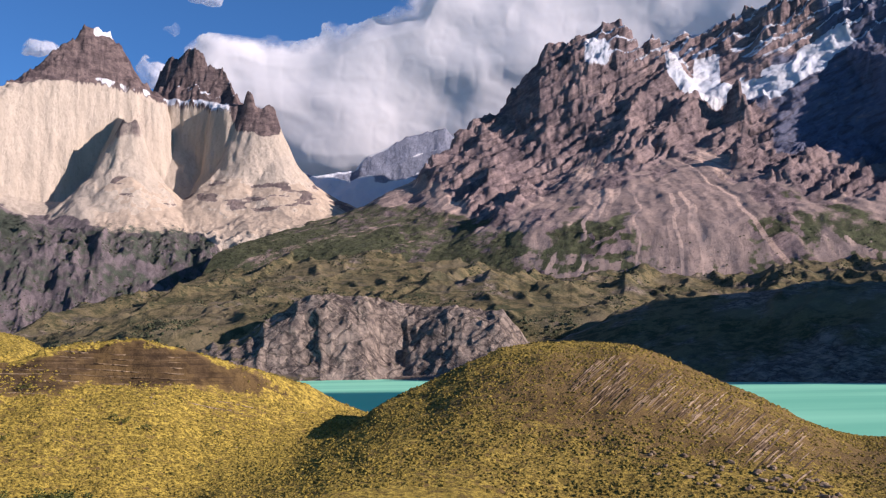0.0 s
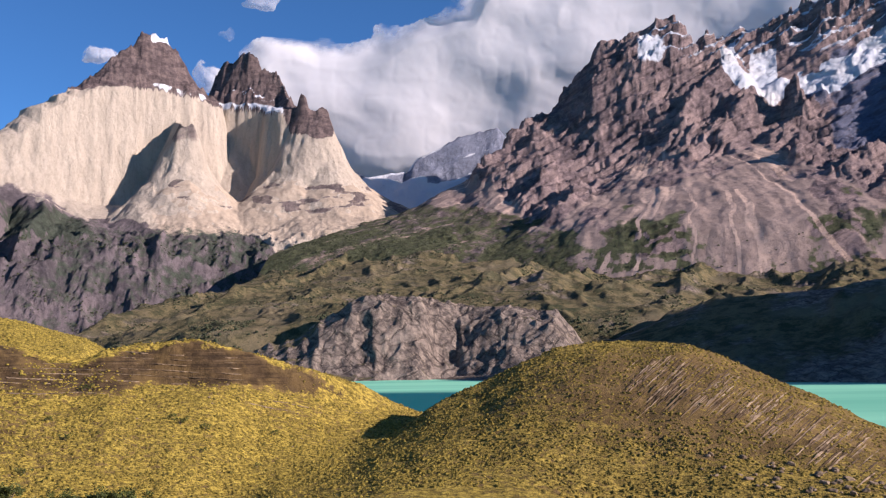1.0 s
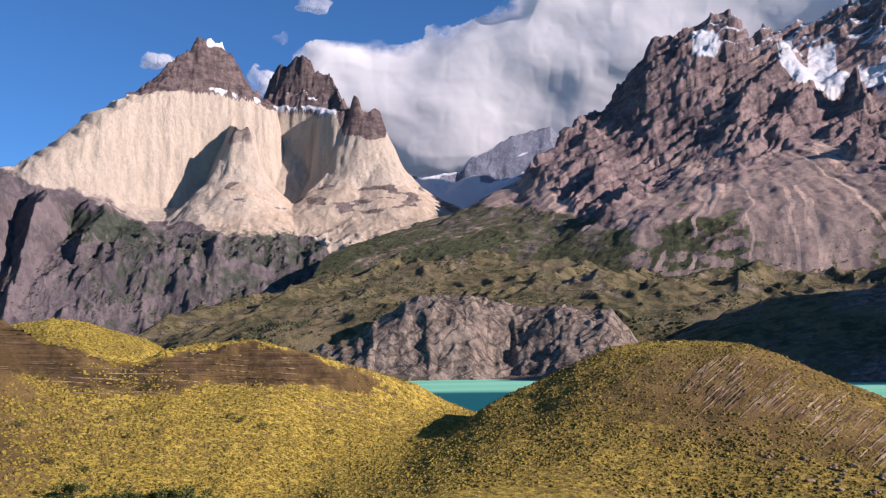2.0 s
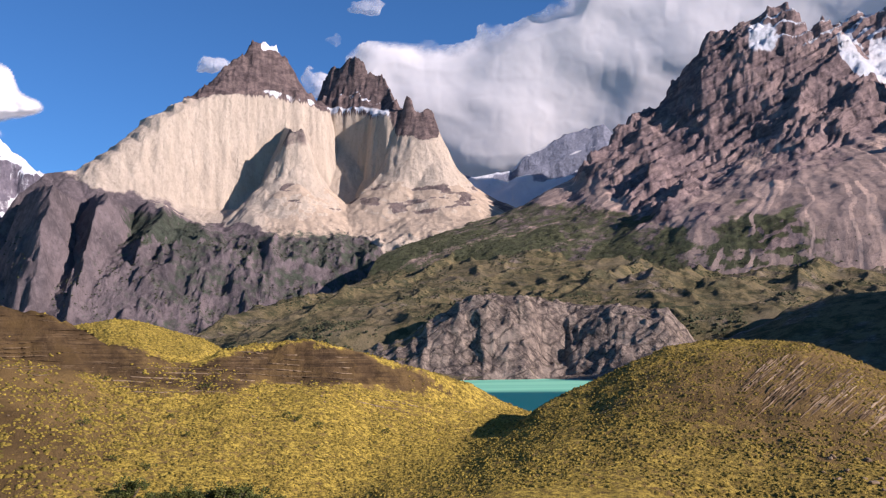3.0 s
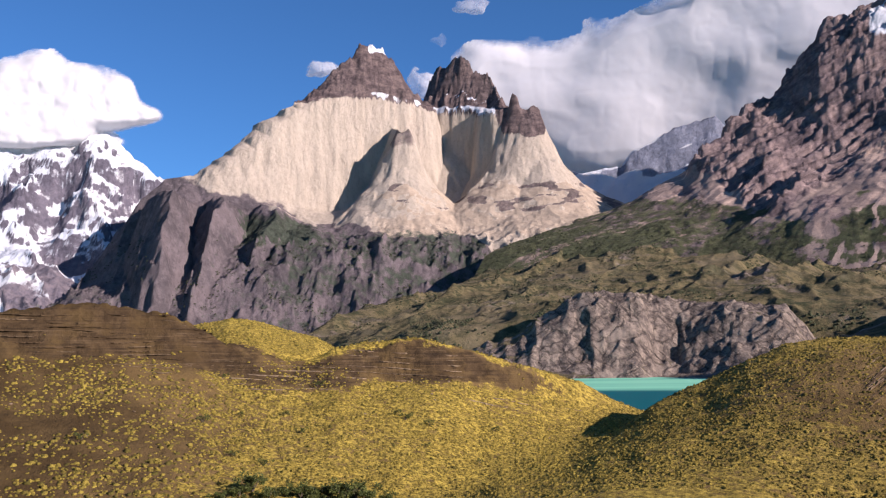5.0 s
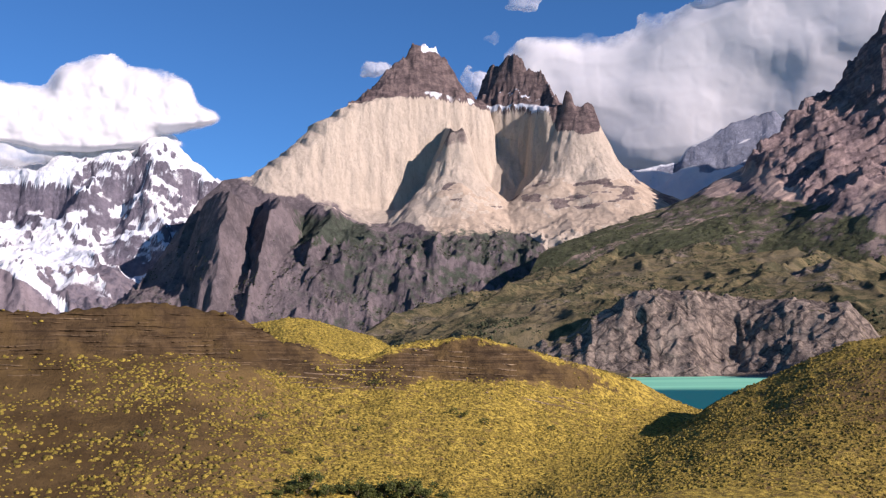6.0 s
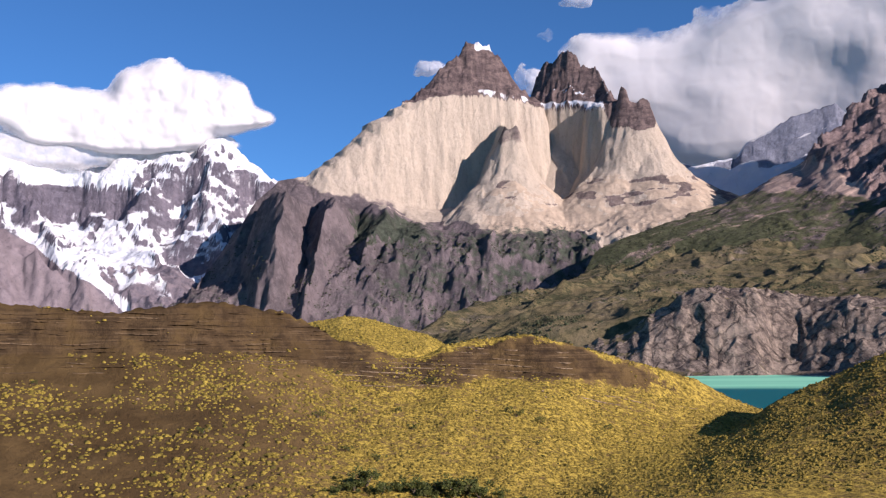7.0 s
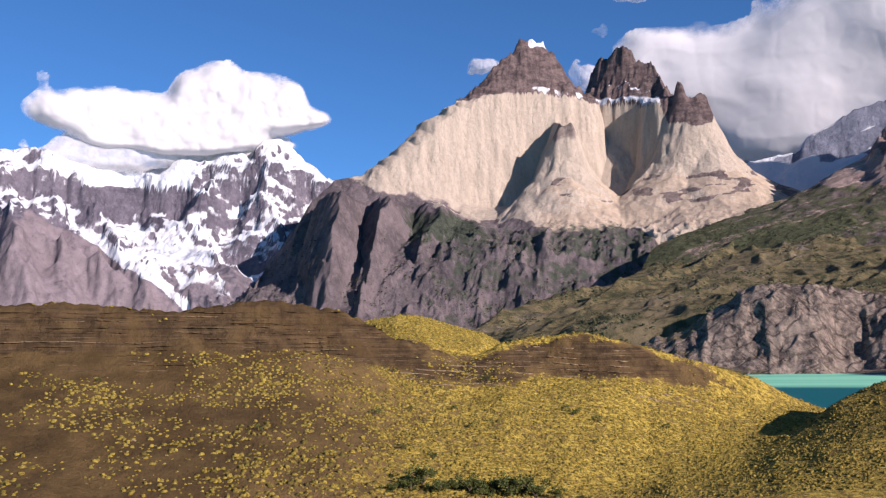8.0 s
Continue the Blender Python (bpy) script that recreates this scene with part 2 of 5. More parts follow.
def ground_material():
    m = Nodes("grassy_ground")
    patch, tuft, fine = m.noise(7, 5, 0.6), m.noise(0.9, 5, 0.7), m.noise(0.22, 4)
    east = m.range(m.math("ADD", m.node("ShaderNodeSeparateXYZ", 0, Vector=m.place), m.math("MULTIPLY", m.noise(16, 4), 24.0)), 18, 44)
    soil = m.mix(m.range(patch, 0.35, 0.65), (0.11, 0.071, 0.027), (0.19, 0.124, 0.047))
    soil = m.mix(m.range(fine, 0.45, 0.7, 0, 0.5), soil, (0.16, 0.113, 0.054))
    grass = m.mix(m.range(tuft, 0.35, 0.66), (0.19, 0.138, 0.028), (0.52, 0.385, 0.07))
    grass = m.mix(m.math("MULTIPLY", east, 0.75), grass, m.mix(m.range(tuft, 0.35, 0.66), (0.145, 0.104, 0.026), (0.37, 0.265, 0.06)))
    # Dark gaps that paint the shade between tufts.
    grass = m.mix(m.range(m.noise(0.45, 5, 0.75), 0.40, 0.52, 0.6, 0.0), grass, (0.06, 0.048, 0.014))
    # Bare soil, with the dimness of the left hill put into its colour.
    soil = m.mix(m.mask("bare", patch, 0.5), soil, m.mix(m.range(patch, 0.35, 0.65), (0.066, 0.042, 0.017), (0.118, 0.077, 0.031)))
    beds = m.noise(0.55, 8, 0.72, (0.05, 0.05, 2.0))
    broken = m.range(m.noise(5, 5, 0.65), 0.36, 0.55, 0.35, 1.0)
    scarp = m.math("MULTIPLY", m.mask("scarp", patch, 0.9, 0.3), broken)
    soil = m.mix(scarp, soil, m.mix(m.range(m.noise(2.2, 6, 0.7), 0.35, 0.65), (0.045, 0.029, 0.015), (0.088, 0.058, 0.029)))
    # Thin dark lines paint the shade that ledges throw.
    soil = m.mix(m.math("MULTIPLY", scarp, m.range(beds, 0.40, 0.47, 0.8, 0.0)), soil, (0.03, 0.02, 0.012))
    soil = m.mix(m.math("MULTIPLY", scarp, m.range(beds, 0.57, 0.64, 0.0, 0.5)), soil, (0.17, 0.12, 0.07))
    near = m.mix(m.mask("grass", m.noise(1.6, 7, 0.75), 1.6, 0.12), soil, grass)
    wood = m.noise(30, 8, 0.75)
    far = m.mix(m.range(wood, 0.42, 0.56), (0.06, 0.06, 0.031), (0.17, 0.138, 0.072))
    far = m.mix(m.range(m.noise(85, 9, 0.78), 0.53, 0.61, 0, 0.8), far, (0.045, 0.056, 0.03))
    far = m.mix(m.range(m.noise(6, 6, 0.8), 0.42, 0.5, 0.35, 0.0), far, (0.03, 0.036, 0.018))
    far = m.mix(m.range(m.noise(170, 5, 0.6), 0.5, 0.68, 0, 0.6), far, (0.215, 0.172, 0.108))
    stone = m.mix(m.range(m.noise(14, 6, 0.7), 0.35, 0.65), (0.125, 0.102, 0.09), (0.32, 0.258, 0.208))
    leaning = m.node("ShaderNodeVectorRotate", 0, (("rotation_type", "Y_AXIS"),), Vector=m.place, Angle=-0.8)
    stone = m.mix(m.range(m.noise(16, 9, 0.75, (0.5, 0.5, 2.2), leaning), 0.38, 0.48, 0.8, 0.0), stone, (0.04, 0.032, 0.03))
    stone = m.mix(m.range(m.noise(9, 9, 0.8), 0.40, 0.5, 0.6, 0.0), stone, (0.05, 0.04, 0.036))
    shift = m.node("ShaderNodeVectorMath", 0, (("operation", "SCALE"),), _0=m.node("ShaderNodeTexNoise", 1, Vector=m.scaled(1 / 30, 1 / 30, 1 / 30), Scale=1.0, Detail=5.0), Scale=34.0)
    joint = m.node("ShaderNodeTexVoronoi", 0, (("feature", "DISTANCE_TO_EDGE"),), Vector=m.scaled(1 / 34, 1 / 34, 1 / 60, m.node("ShaderNodeVectorMath", 0, (("operation", "ADD"),), _0=leaning, _1=shift)), Scale=1.0)
    stone = m.mix(m.range(m.noise(55, 5, 0.6), 0.5, 0.68, 0.0, 0.55), stone, (0.36, 0.30, 0.245))
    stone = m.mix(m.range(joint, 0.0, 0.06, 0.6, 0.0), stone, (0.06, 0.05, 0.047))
    far = m.mix(m.mask("rock", m.noise(50, 8, 0.7), 1.0, 0.12), far, stone)
    colour = m.mix(m.mask("far", patch, 0.0), near, far)
    normal = m.bump(m.noise(0.7, 6, 0.75), 0.4, 1.0)
    far_n = m.bump(m.range(joint, 0.0, 0.12), 2.6, m.mask("rock", m.noise(50, 8, 0.7), 1.0, 0.12), m.bump(m.noise(24, 13, 0.84), 7.0, 1.0))
    pick = m.tree.nodes.new("ShaderNodeMix")
    pick.data_type = "VECTOR"
    m.put(pick.inputs[0], m.mask("far", patch, 0.0))
    m.put(pick.inputs[4], normal)
    m.put(pick.inputs[5], far_n)
    return m.done(colour, 0.95, pick.outputs[1], 0.1)


GROUND = ground_material()


def water_material():
    m = Nodes("glacial_water")
    band = m.noise(260, 3, 0.5, (0.35, 1.6, 1))
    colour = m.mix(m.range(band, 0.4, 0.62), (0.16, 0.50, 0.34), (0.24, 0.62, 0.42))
    portion = m.node("ShaderNodeAttribute", 2, (("attribute_name", "near_dark"),))
    colour = m.mix(portion, colour, (0.0, 0.105, 0.125))
    normal = m.bump(m.noise(3.0, 4, 0.6, (1, 2.5, 1)), 0.05, 0.35)
    return m.done(colour, 0.5, normal, 0.01)


WATER = water_material()


def cloud_material():
    m = Nodes("cloud_vapour")
    out = m.tree.nodes["Material Output"]
    wisp = m.noise(210, 9, 0.62)
    alpha = m.mask("body", wisp, 0.9, 0.36)
    m.done((0.75, 0.75, 0.765), 1.0, m.bump(m.noise(420, 3, 0.5), 90.0, 0.1), 0.0)
    glow = m.node("ShaderNodeBsdfTranslucent", 0, Color=(0.78, 0.78, 0.80))
    both = m.node("ShaderNodeMixShader", 0, _0=0.4, _1=m.shader.outputs[0], _2=glow)
    clear = m.node("ShaderNodeBsdfTransparent", 0)
    m.tree.links.new(m.node("ShaderNodeMixShader", 0, _0=alpha, _1=clear, _2=both), out.inputs["Surface"])
    return m.mat


CLOUD = cloud_material()


# ---- ground: one sheet from the viewpoint's knoll to the horizon ----
def near_hills(X, Y):
    """The grassy hills on this side of the lake."""
    R = np.hypot(X, Y)
    deg = np.degrees(np.arctan2(X, Y)) + 1.0 * (fbm(X / 14, Y / 14, 3, 5) - 0.5)
    Rw = R + 5 * (fbm(X / 22, Y / 22, 3, 6) - 0.5) + 2.6 * (fbm(X / 5, Y / 5, 4, 7, 0.6) - 0.5)
    left = round_ridge(deg, Rw, (0, 1.8, 6.5, 15, 50, 130), [(b, r, e0, e1, e2 + 0.5, e2 - 1.0, e3, e4) for b, r, e0, e1, e2, e3, e4 in [
        (-62, 150, 3.6, 2.9, -0.5, -8, -10), (-45, 148, 3.2, 2.7, -0.4, -8.2, -10), (-38, 147, 3.05, 2.5, -0.1, -8.3, -10), (-35, 146, 3.2, 2.5, -0.1, -8.3, -10), (-32, 146, 3.0, 2.4, -0.1, -8.3, -10), (-29, 145, 2.7, 2.0, -0.1, -8.3, -10), (-26.5, 145, 3.05, 2.4, -0.1, -8.3, -10),
        (-24.2, 144, 3.4, 2.7, -0.1, -8.3, -10), (-21.3, 144, 3.2, 2.5, -0.1, -8.3, -10), (-19.3, 144, 2.8, 2.1, -0.4, -8.3, -10), (-17.4, 145, 2.1, 1.3, -0.8, -8.3, -10), (-16, 146, 1.1, 0.5, -1.2, -8.3, -10), (-12.5, 148, 0.1, -0.3, -1.5, -8.3, -10), (-9.5, 150, 0.0, -0.4, -1.7, -8.3, -10), (-6, 152, -2, -2.4, -3, -8.3, -10), (0, 156, -6, -6.4, -7, -8.8, -10)]])
    knoll = round_ridge(deg, Rw, (0, 30, 60, 200), [(-18, 190, 2.2, 0.4, -7, -12), (-15.8, 190, 2.65, 0.8, -7, -12), (-14.5, 190, 2.5, 0.8, -7, -12), (-12.6, 190, 1.95, 0.5, -7, -12), (-10.9, 190, 1.5, 0.3, -7, -12), (-9.4, 192, 0.7, -1, -7, -12), (-8, 192, -0.4, -1, -7, -12)])
    middle = round_ridge(deg, Rw, (0, 2, 7, 16, 50, 130), [(b, r, e0, e1, e2 + 0.2, e2 - 1.0, e3, e4) for b, r, e0, e1, e2, e3, e4 in [
        (-18, 148, -5, -5.4, -6, -8.6, -10), (-11.5, 149, -0.9, -1.3, -2.4, -8.3, -10), (-9.8, 150, 0.6, 0.3, -1.5, -8.2, -10), (-8.2, 151, 1.0, 0.5, -1.5, -8.2, -10), (-5.9, 152, 1.4, 0.8, -1.4, -8.2, -10), (-4, 154, 1.2, 0.7, -1.2, -8.2, -10), (-2.6, 155, 0.8, 0.4, -1.4, -8.2, -10), (-1, 157, 0.3, 0.0, -1.8, -8.2, -10), (2, 160, -0.55, -0.8, -2.3, -8.2, -10),
        (4.9, 164, -1.4, -1.7, -3, -8.2, -10), (6.6, 166, -2.4, -2.7, -3.7, -8.2, -10), (8.0, 168, -3.35, -3.8, -4.6, -8.2, -10), (9, 168, -3.8, -4.1, -4.6, -8.2, -10), (11, 168, -4.4, -4.6, -5.0, -8.3, -10), (16, 166, -5.8, -6.0, -6.4, -8.6, -10)]])
    right = round_ridge(deg, Rw, (0, 14, 60, 130), [
        (0, 130, -7.4, -7.6, -8.4, -10), (4, 131, -5.6, -6.2, -8.3, -10), (6, 132, -4.5, -5.3, -8.3, -10), (7.4, 134, -3.7, -4.7, -8.3, -10), (8.6, 135, -2.95, -4.2, -8.3, -10), (10, 137, -2.25, -3.6, -8.3, -10), (12, 140, -1.35, -2.8, -8.3, -10), (14.3, 143, -0.25, -1.6, -8.3, -10), (16.6, 147, 0.7, -0.6, -8.3, -10), (18.5, 149, 1.0, -0.1, -8.3, -10),
        (21.5, 150, 1.0, 0.0, -8.3, -10), (23.6, 149, 0.8, -0.2, -8.3, -10), (25.8, 148, 0.1, -1.0, -8.3, -10), (28, 147, -0.9, -2, -8.4, -10), (30.4, 145, -1.95, -3, -8.5, -10), (32.5, 142, -3.1, -4, -8.6, -10), (34.5, 138, -4.3, -5, -8.8, -10), (36, 136, -4.9, -5.4, -9, -10), (40, 135, -4.7, -5.4, -9, -10), (60, 130, -5, -6, -9, -10)])
    h = np.maximum(join(join(left, middle, 3.0), right, 6.0), knoll)
    h = h + 0.5 * (fbm(X / 14, Y / 14, 4, 9) - 0.5) + 0.3 * (fbm(X / 2.6, Y / 2.6, 3, 12) - 0.5)
    stand = EYE - 1.65 - 0.15 * np.maximum(R - 4, 0)
    near = np.maximum(h, stand)
    low = near - ease(175, 420, R) * 42 - ease(150, 260, R) * ease(2, 14, np.degrees(np.arctan2(X, Y))) * 6
    return np.where(R < 120, near, np.maximum(low, -6))


def far_hills(X, Y):
    """The slopes across the lake, below the mountains."""
    R, deg = np.hypot(X, Y), np.degrees(np.arctan2(X, Y))
    along, across = 0.5 * X + 0.87 * Y, 0.87 * X - 0.5 * Y
    lump = fbm(across / 230, along / 600, 4, 21) - 0.5
    wander = deg + 1.6 * lump
    reach = R + 160 * (fbm(X / 300, Y / 300, 4, 22) - 0.5)
    rise = round_ridge(wander, reach, (0, 400, 800, 1200, 1500), [
        (-60, 2300, -1.2, -1.4, -1.6, -2, -2.4), (-18, 2100, -0.6, -1, -1.6, -2, -2.4), (-14, 2100, 0.3, -0.6, -1.4, -1.8, -2.2), (-10.4, 2250, 1.7, 0.6, -0.8, -1.6, -2.0), (-7.8, 2400, 2.7, 1.6, 0.3, -1.2, -1.8), (-4.4, 2650, 4.0, 2.9, 1.7, 0.3, -1.2),
        (-1, 2900, 5.4, 4.3, 3.0, 1.6, 0.2), (2.4, 3150, 6.5, 5.5, 4.4, 3.2, 1.8), (5.8, 3400, 8.0, 6.7, 5.4, 4.2, 3.2), (9.1, 3520, 9.2, 7.4, 5.8, 4.6, 3.6), (12.5, 3560, 9.3, 7.4, 5.8, 4.7, 3.7), (16, 3520, 8.2, 6.9, 5.6, 4.6, 3.6),
        (20, 3480, 7.2, 6.2, 5.3, 4.4, 3.4), (30, 3400, 6.6, 5.6, 4.9, 3.8, 2.6), (60, 3300, 6.6, 5.6, 4.9, 3.6, 2.4)], 0.25)
    knoll = round_ridge(wander, reach, (0, 120, 320, 600), [
        (5.5, 2200, 3.2, 2.6, 1.6, 0), (8, 2220, 4.0, 3.3, 2.2, 0.6), (10.6, 2250, 4.5, 3.7, 2.6, 1), (12.9, 2260, 5.0, 4.1, 2.9, 1.2), (15.4, 2260, 5.15, 4.2, 3.0, 1.2), (18, 2260, 4.9, 4.0, 2.8, 1), (20, 2250, 4.4, 3.5, 2.4, 0.6), (22, 2250, 3.4, 2.6, 1.6, 0)], 0.3)
    gully = crags(deg / 1.7 + 0.5 * fbm(X / 50, Y / 50, 3, 32), R / 260, 4, 31, 0.55) - 0.45
    chute = crags((X + 1.2 * Y) / 95, (Y - X) / 160, 5, 31, 0.5) - 0.4
    bluff = round_ridge(deg + 0.9 * (fbm(X / 60, Y / 60, 4, 33) - 0.5), R + 15 * gully + 16 * chute + 26 * (fbm(X / 60, Y / 60, 5, 35, 0.6) - 0.5), (0, 60, 125, 190), [
        (-3, 1650, 0.0, -0.6, -1.2, -1.5), (0.3, 1655, 1.1, 0.4, -0.7, -1.5), (2.6, 1665, 2.5, 1.7, -0.2, -1.5), (4.4, 1680, 3.7, 2.8, 0.1, -1.5), (6, 1690, 4.1, 3.3, 0.1, -1.5), (8.2, 1700, 4.0, 3.1, 0.2, -1.5), (9.2, 1740, 3.6, 2.5, 0.1, -1.5), (10.6, 1760, 3.4, 2.3, 0.1, -1.5), (12, 1730, 3.15, 2.3, 0.0, -1.5), (14, 1700, 3.0, 2.3, 0.0, -1.5), (16.2, 1690, 2.8, 2.0, -0.1, -1.5), (17.2, 1690, 1.7, 1.0, -0.8, -1.5), (18.5, 1690, 0.2, -0.4, -1.2, -1.5)], 0.3)
    wx, wy = X + 110 * (fbm(X / 420, Y / 420, 4, 21) - 0.5), Y + 110 * (fbm(X / 420, Y / 420, 4, 22) - 0.5)
    headland = spine(wx, wy, (0, 120, 260, 420), [
        (20, 1780, 0.9, 0.2, -0.6, -1.5), (22, 1760, 1.6, 0.8, -0.2, -1.5), (25, 1740, 2.9, 2.0, 0.4, -1.55), (27.5, 1720, 3.65, 2.6, 0.8, -1.55), (31, 1700, 3.95, 2.9, 0.9, -1.55), (35, 1680, 3.95, 2.9, 0.9, -1.6), (40, 1650, 4.1, 3, 0.9, -1.7), (55, 1600, 4.2, 3, 0.9, -1.8)], 0.1)
    rise = np.maximum(rise, knoll) - ease(1760, 1600, R) * 190
    rise = rise + (crags(across / 150, along / 480, 5, 41, 0.5) - 0.4) * 46 * ease(1700, 2300, R) + (crags(X / 70, Y / 90, 5, 43) - 0.4) * 17 * ease(1650, 1850, R)
    bluff = bluff + ((crags((X + Y) / 110, (X - Y) / 150, 5, 45, 0.55) - 0.4) * 15 + (crags(X / 26, Y / 26, 3, 49) - 0.4) * 7) * ease(-3, 20, bluff)
    headland = headland + (crags(X / 150, Y / 150, 5, 47) - 0.4) * 26 * ease(0, 30, headland)
    return rise, bluff, headland


def rocky_band(deg, el, R):
    """Where the beds crop out along the shoulder of the hill, 0 to 1."""
    high = np.interp(deg, [-18, -17.5, -15, -12, -10.5, -9.6, -8, -4, 0, 3], [2.4, 2.0, 0.9, -0.1, 0.1, 0.4, 0.6, 0.7, -0.2, -1.0])
    low = np.interp(deg, [-18, -17, -14.5, -12, -9, -6, -2, 2], [-0.6, -0.4, -1.5, -1.9, -1.6, -1.1, -1.2, -1.6])
    return ease(-0.25, 0.25, high - el) * ease(-0.3, 0.3, el - low) * ease(-19, -18, deg) * ease(3, 0, deg) * (R > 125) * (R < 162)


woods = []


def build_ground():
    bearings = np.radians(np.concatenate([np.arange(-180, -48, 3.0), np.arange(-48, -41, 0.5), np.arange(-41, 41, 0.08), np.arange(41, 48, 0.5), np.arange(48, 180.1, 3.0)]))
    radii = np.concatenate([[0.0, 2, 5, 10, 20, 35, 55, 75], np.arange(88, 200, 0.9), np.arange(200, 420, 12), np.arange(420, 1480, 50), np.arange(1480, 1900, 4.5), np.geomspace(1900, 3700, 130), [4000, 4400, 4900]])
    B, R = np.meshgrid(bearings, radii)
    X, Y = R * np.sin(B), R * np.cos(B)
    near = near_hills(X, Y)
    rise, bluff, headland = far_hills(X, Y)
    far = np.maximum(np.maximum(rise, bluff), headland)
    Z = np.where(R < 700, near, np.maximum(far, -6))
    deg = np.degrees(B)
    grass = 0.62 - 0.4 * ease(1.25, 0.6, np.hypot((X + 92) / 62, (Y - 100) / 62)) + 0.3 * (fbm(X / 30, Y / 30, 3, 51) - 0.5) - 0.26 * ease(1.2, 0.6, np.hypot((X - 62) / 34, (Y - 112) / 26))
    grass = grass + 0.3 * ease(170, 185, R) - 0.2 * ease(-14, -21, deg) * ease(70, 88, R) * (R < 165)
    step = np.maximum(np.abs(np.gradient(Z, axis=0)) / np.maximum(np.gradient(R, axis=0), 0.1), 0)
    band = rocky_band(deg + 3 * (fbm(X / 6, Y / 6, 3, 63) - 0.5), np.degrees(np.arctan2(Z - EYE, np.maximum(R, 1))) + 0.9 * (fbm(X / 5, Y / 5, 3, 65) - 0.5), R)
    grass = grass - 0.5 * ease(0.6, 1.1, step) - 0.6 * band
    rock = np.where((bluff >= rise - 4) & (bluff > headland) & (deg > -2) & (deg < 19), 0.4 + 0.55 * ease(0.3, 0.6, step), np.where(headland > rise, 0.5, 0.3)) + 0.6 * (fbm(X / 180, Y / 180, 4, 53) - 0.5)
    stand_of = ease(0.48, 0.62, fbm(X / 110, Y / 110, 5, 59) + 0.09 * ease(3, -3, deg)) * (R > 1640) * (R < 3500) * (deg > -18) * (deg < 42) * (Z > 6) * (rise >= bluff) * (rise >= headland) * R / 3000
    woods.append((X, Y, Z, stand_of, 9000))
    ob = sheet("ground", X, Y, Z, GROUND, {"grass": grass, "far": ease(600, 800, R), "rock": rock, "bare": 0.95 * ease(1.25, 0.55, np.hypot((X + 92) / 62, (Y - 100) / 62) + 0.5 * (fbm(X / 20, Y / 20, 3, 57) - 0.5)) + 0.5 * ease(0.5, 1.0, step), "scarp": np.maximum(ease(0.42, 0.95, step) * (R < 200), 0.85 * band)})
    tagged(ob, "rolling land with yellow grass hills and dark green slopes", "ground", kind="structure")
    return ob


build_ground()


def build_lake():
    X, Y, U, V = grid(12, -2600, 2600, 150, 2300, 20, 20)
    deg, R = np.degrees(np.arctan2(X, Y)), np.hypot(X, Y)
    # Darker teal on the near part of the water, ending towards the right.
    near_dark = ease(1010, 900, R + 60 * (fbm(X / 300, Y / 60, 3, 61) - 0.5)) * ease(17, 14, deg)
    ob = sheet("water", X, Y, np.zeros_like(X), WATER, {"near_dark": near_dark})
    tagged(ob, "milky turquoise glacial lake between the hills", "lake", kind="structure")


build_lake()


# ---- mountains ----
def flute(X, Y, Z, U, V, bearing, amount, width=14, height=120, seed=70):
    """Pushes steep faces in and out, to carve ribs and ledges into them."""
    s, gu, gv = steep(X, Y, Z)
    push = (fbm(U / width, Z / height, 4, seed) - 0.5) * amount * ease(0.9, 2.2, s)
    b = radians(bearing)
    dirx, diry = -gu / (s + 0.01), -gv / (s + 0.01)
    return X + push * (dirx * math.cos(b) + diry * math.sin(b)), Y + push * (-dirx * math.sin(b) + diry * math.cos(b)), s


def angle_of(X, Y, Z):
    return np.degrees(np.arctan2(Z - EYE, np.hypot(X, Y)))


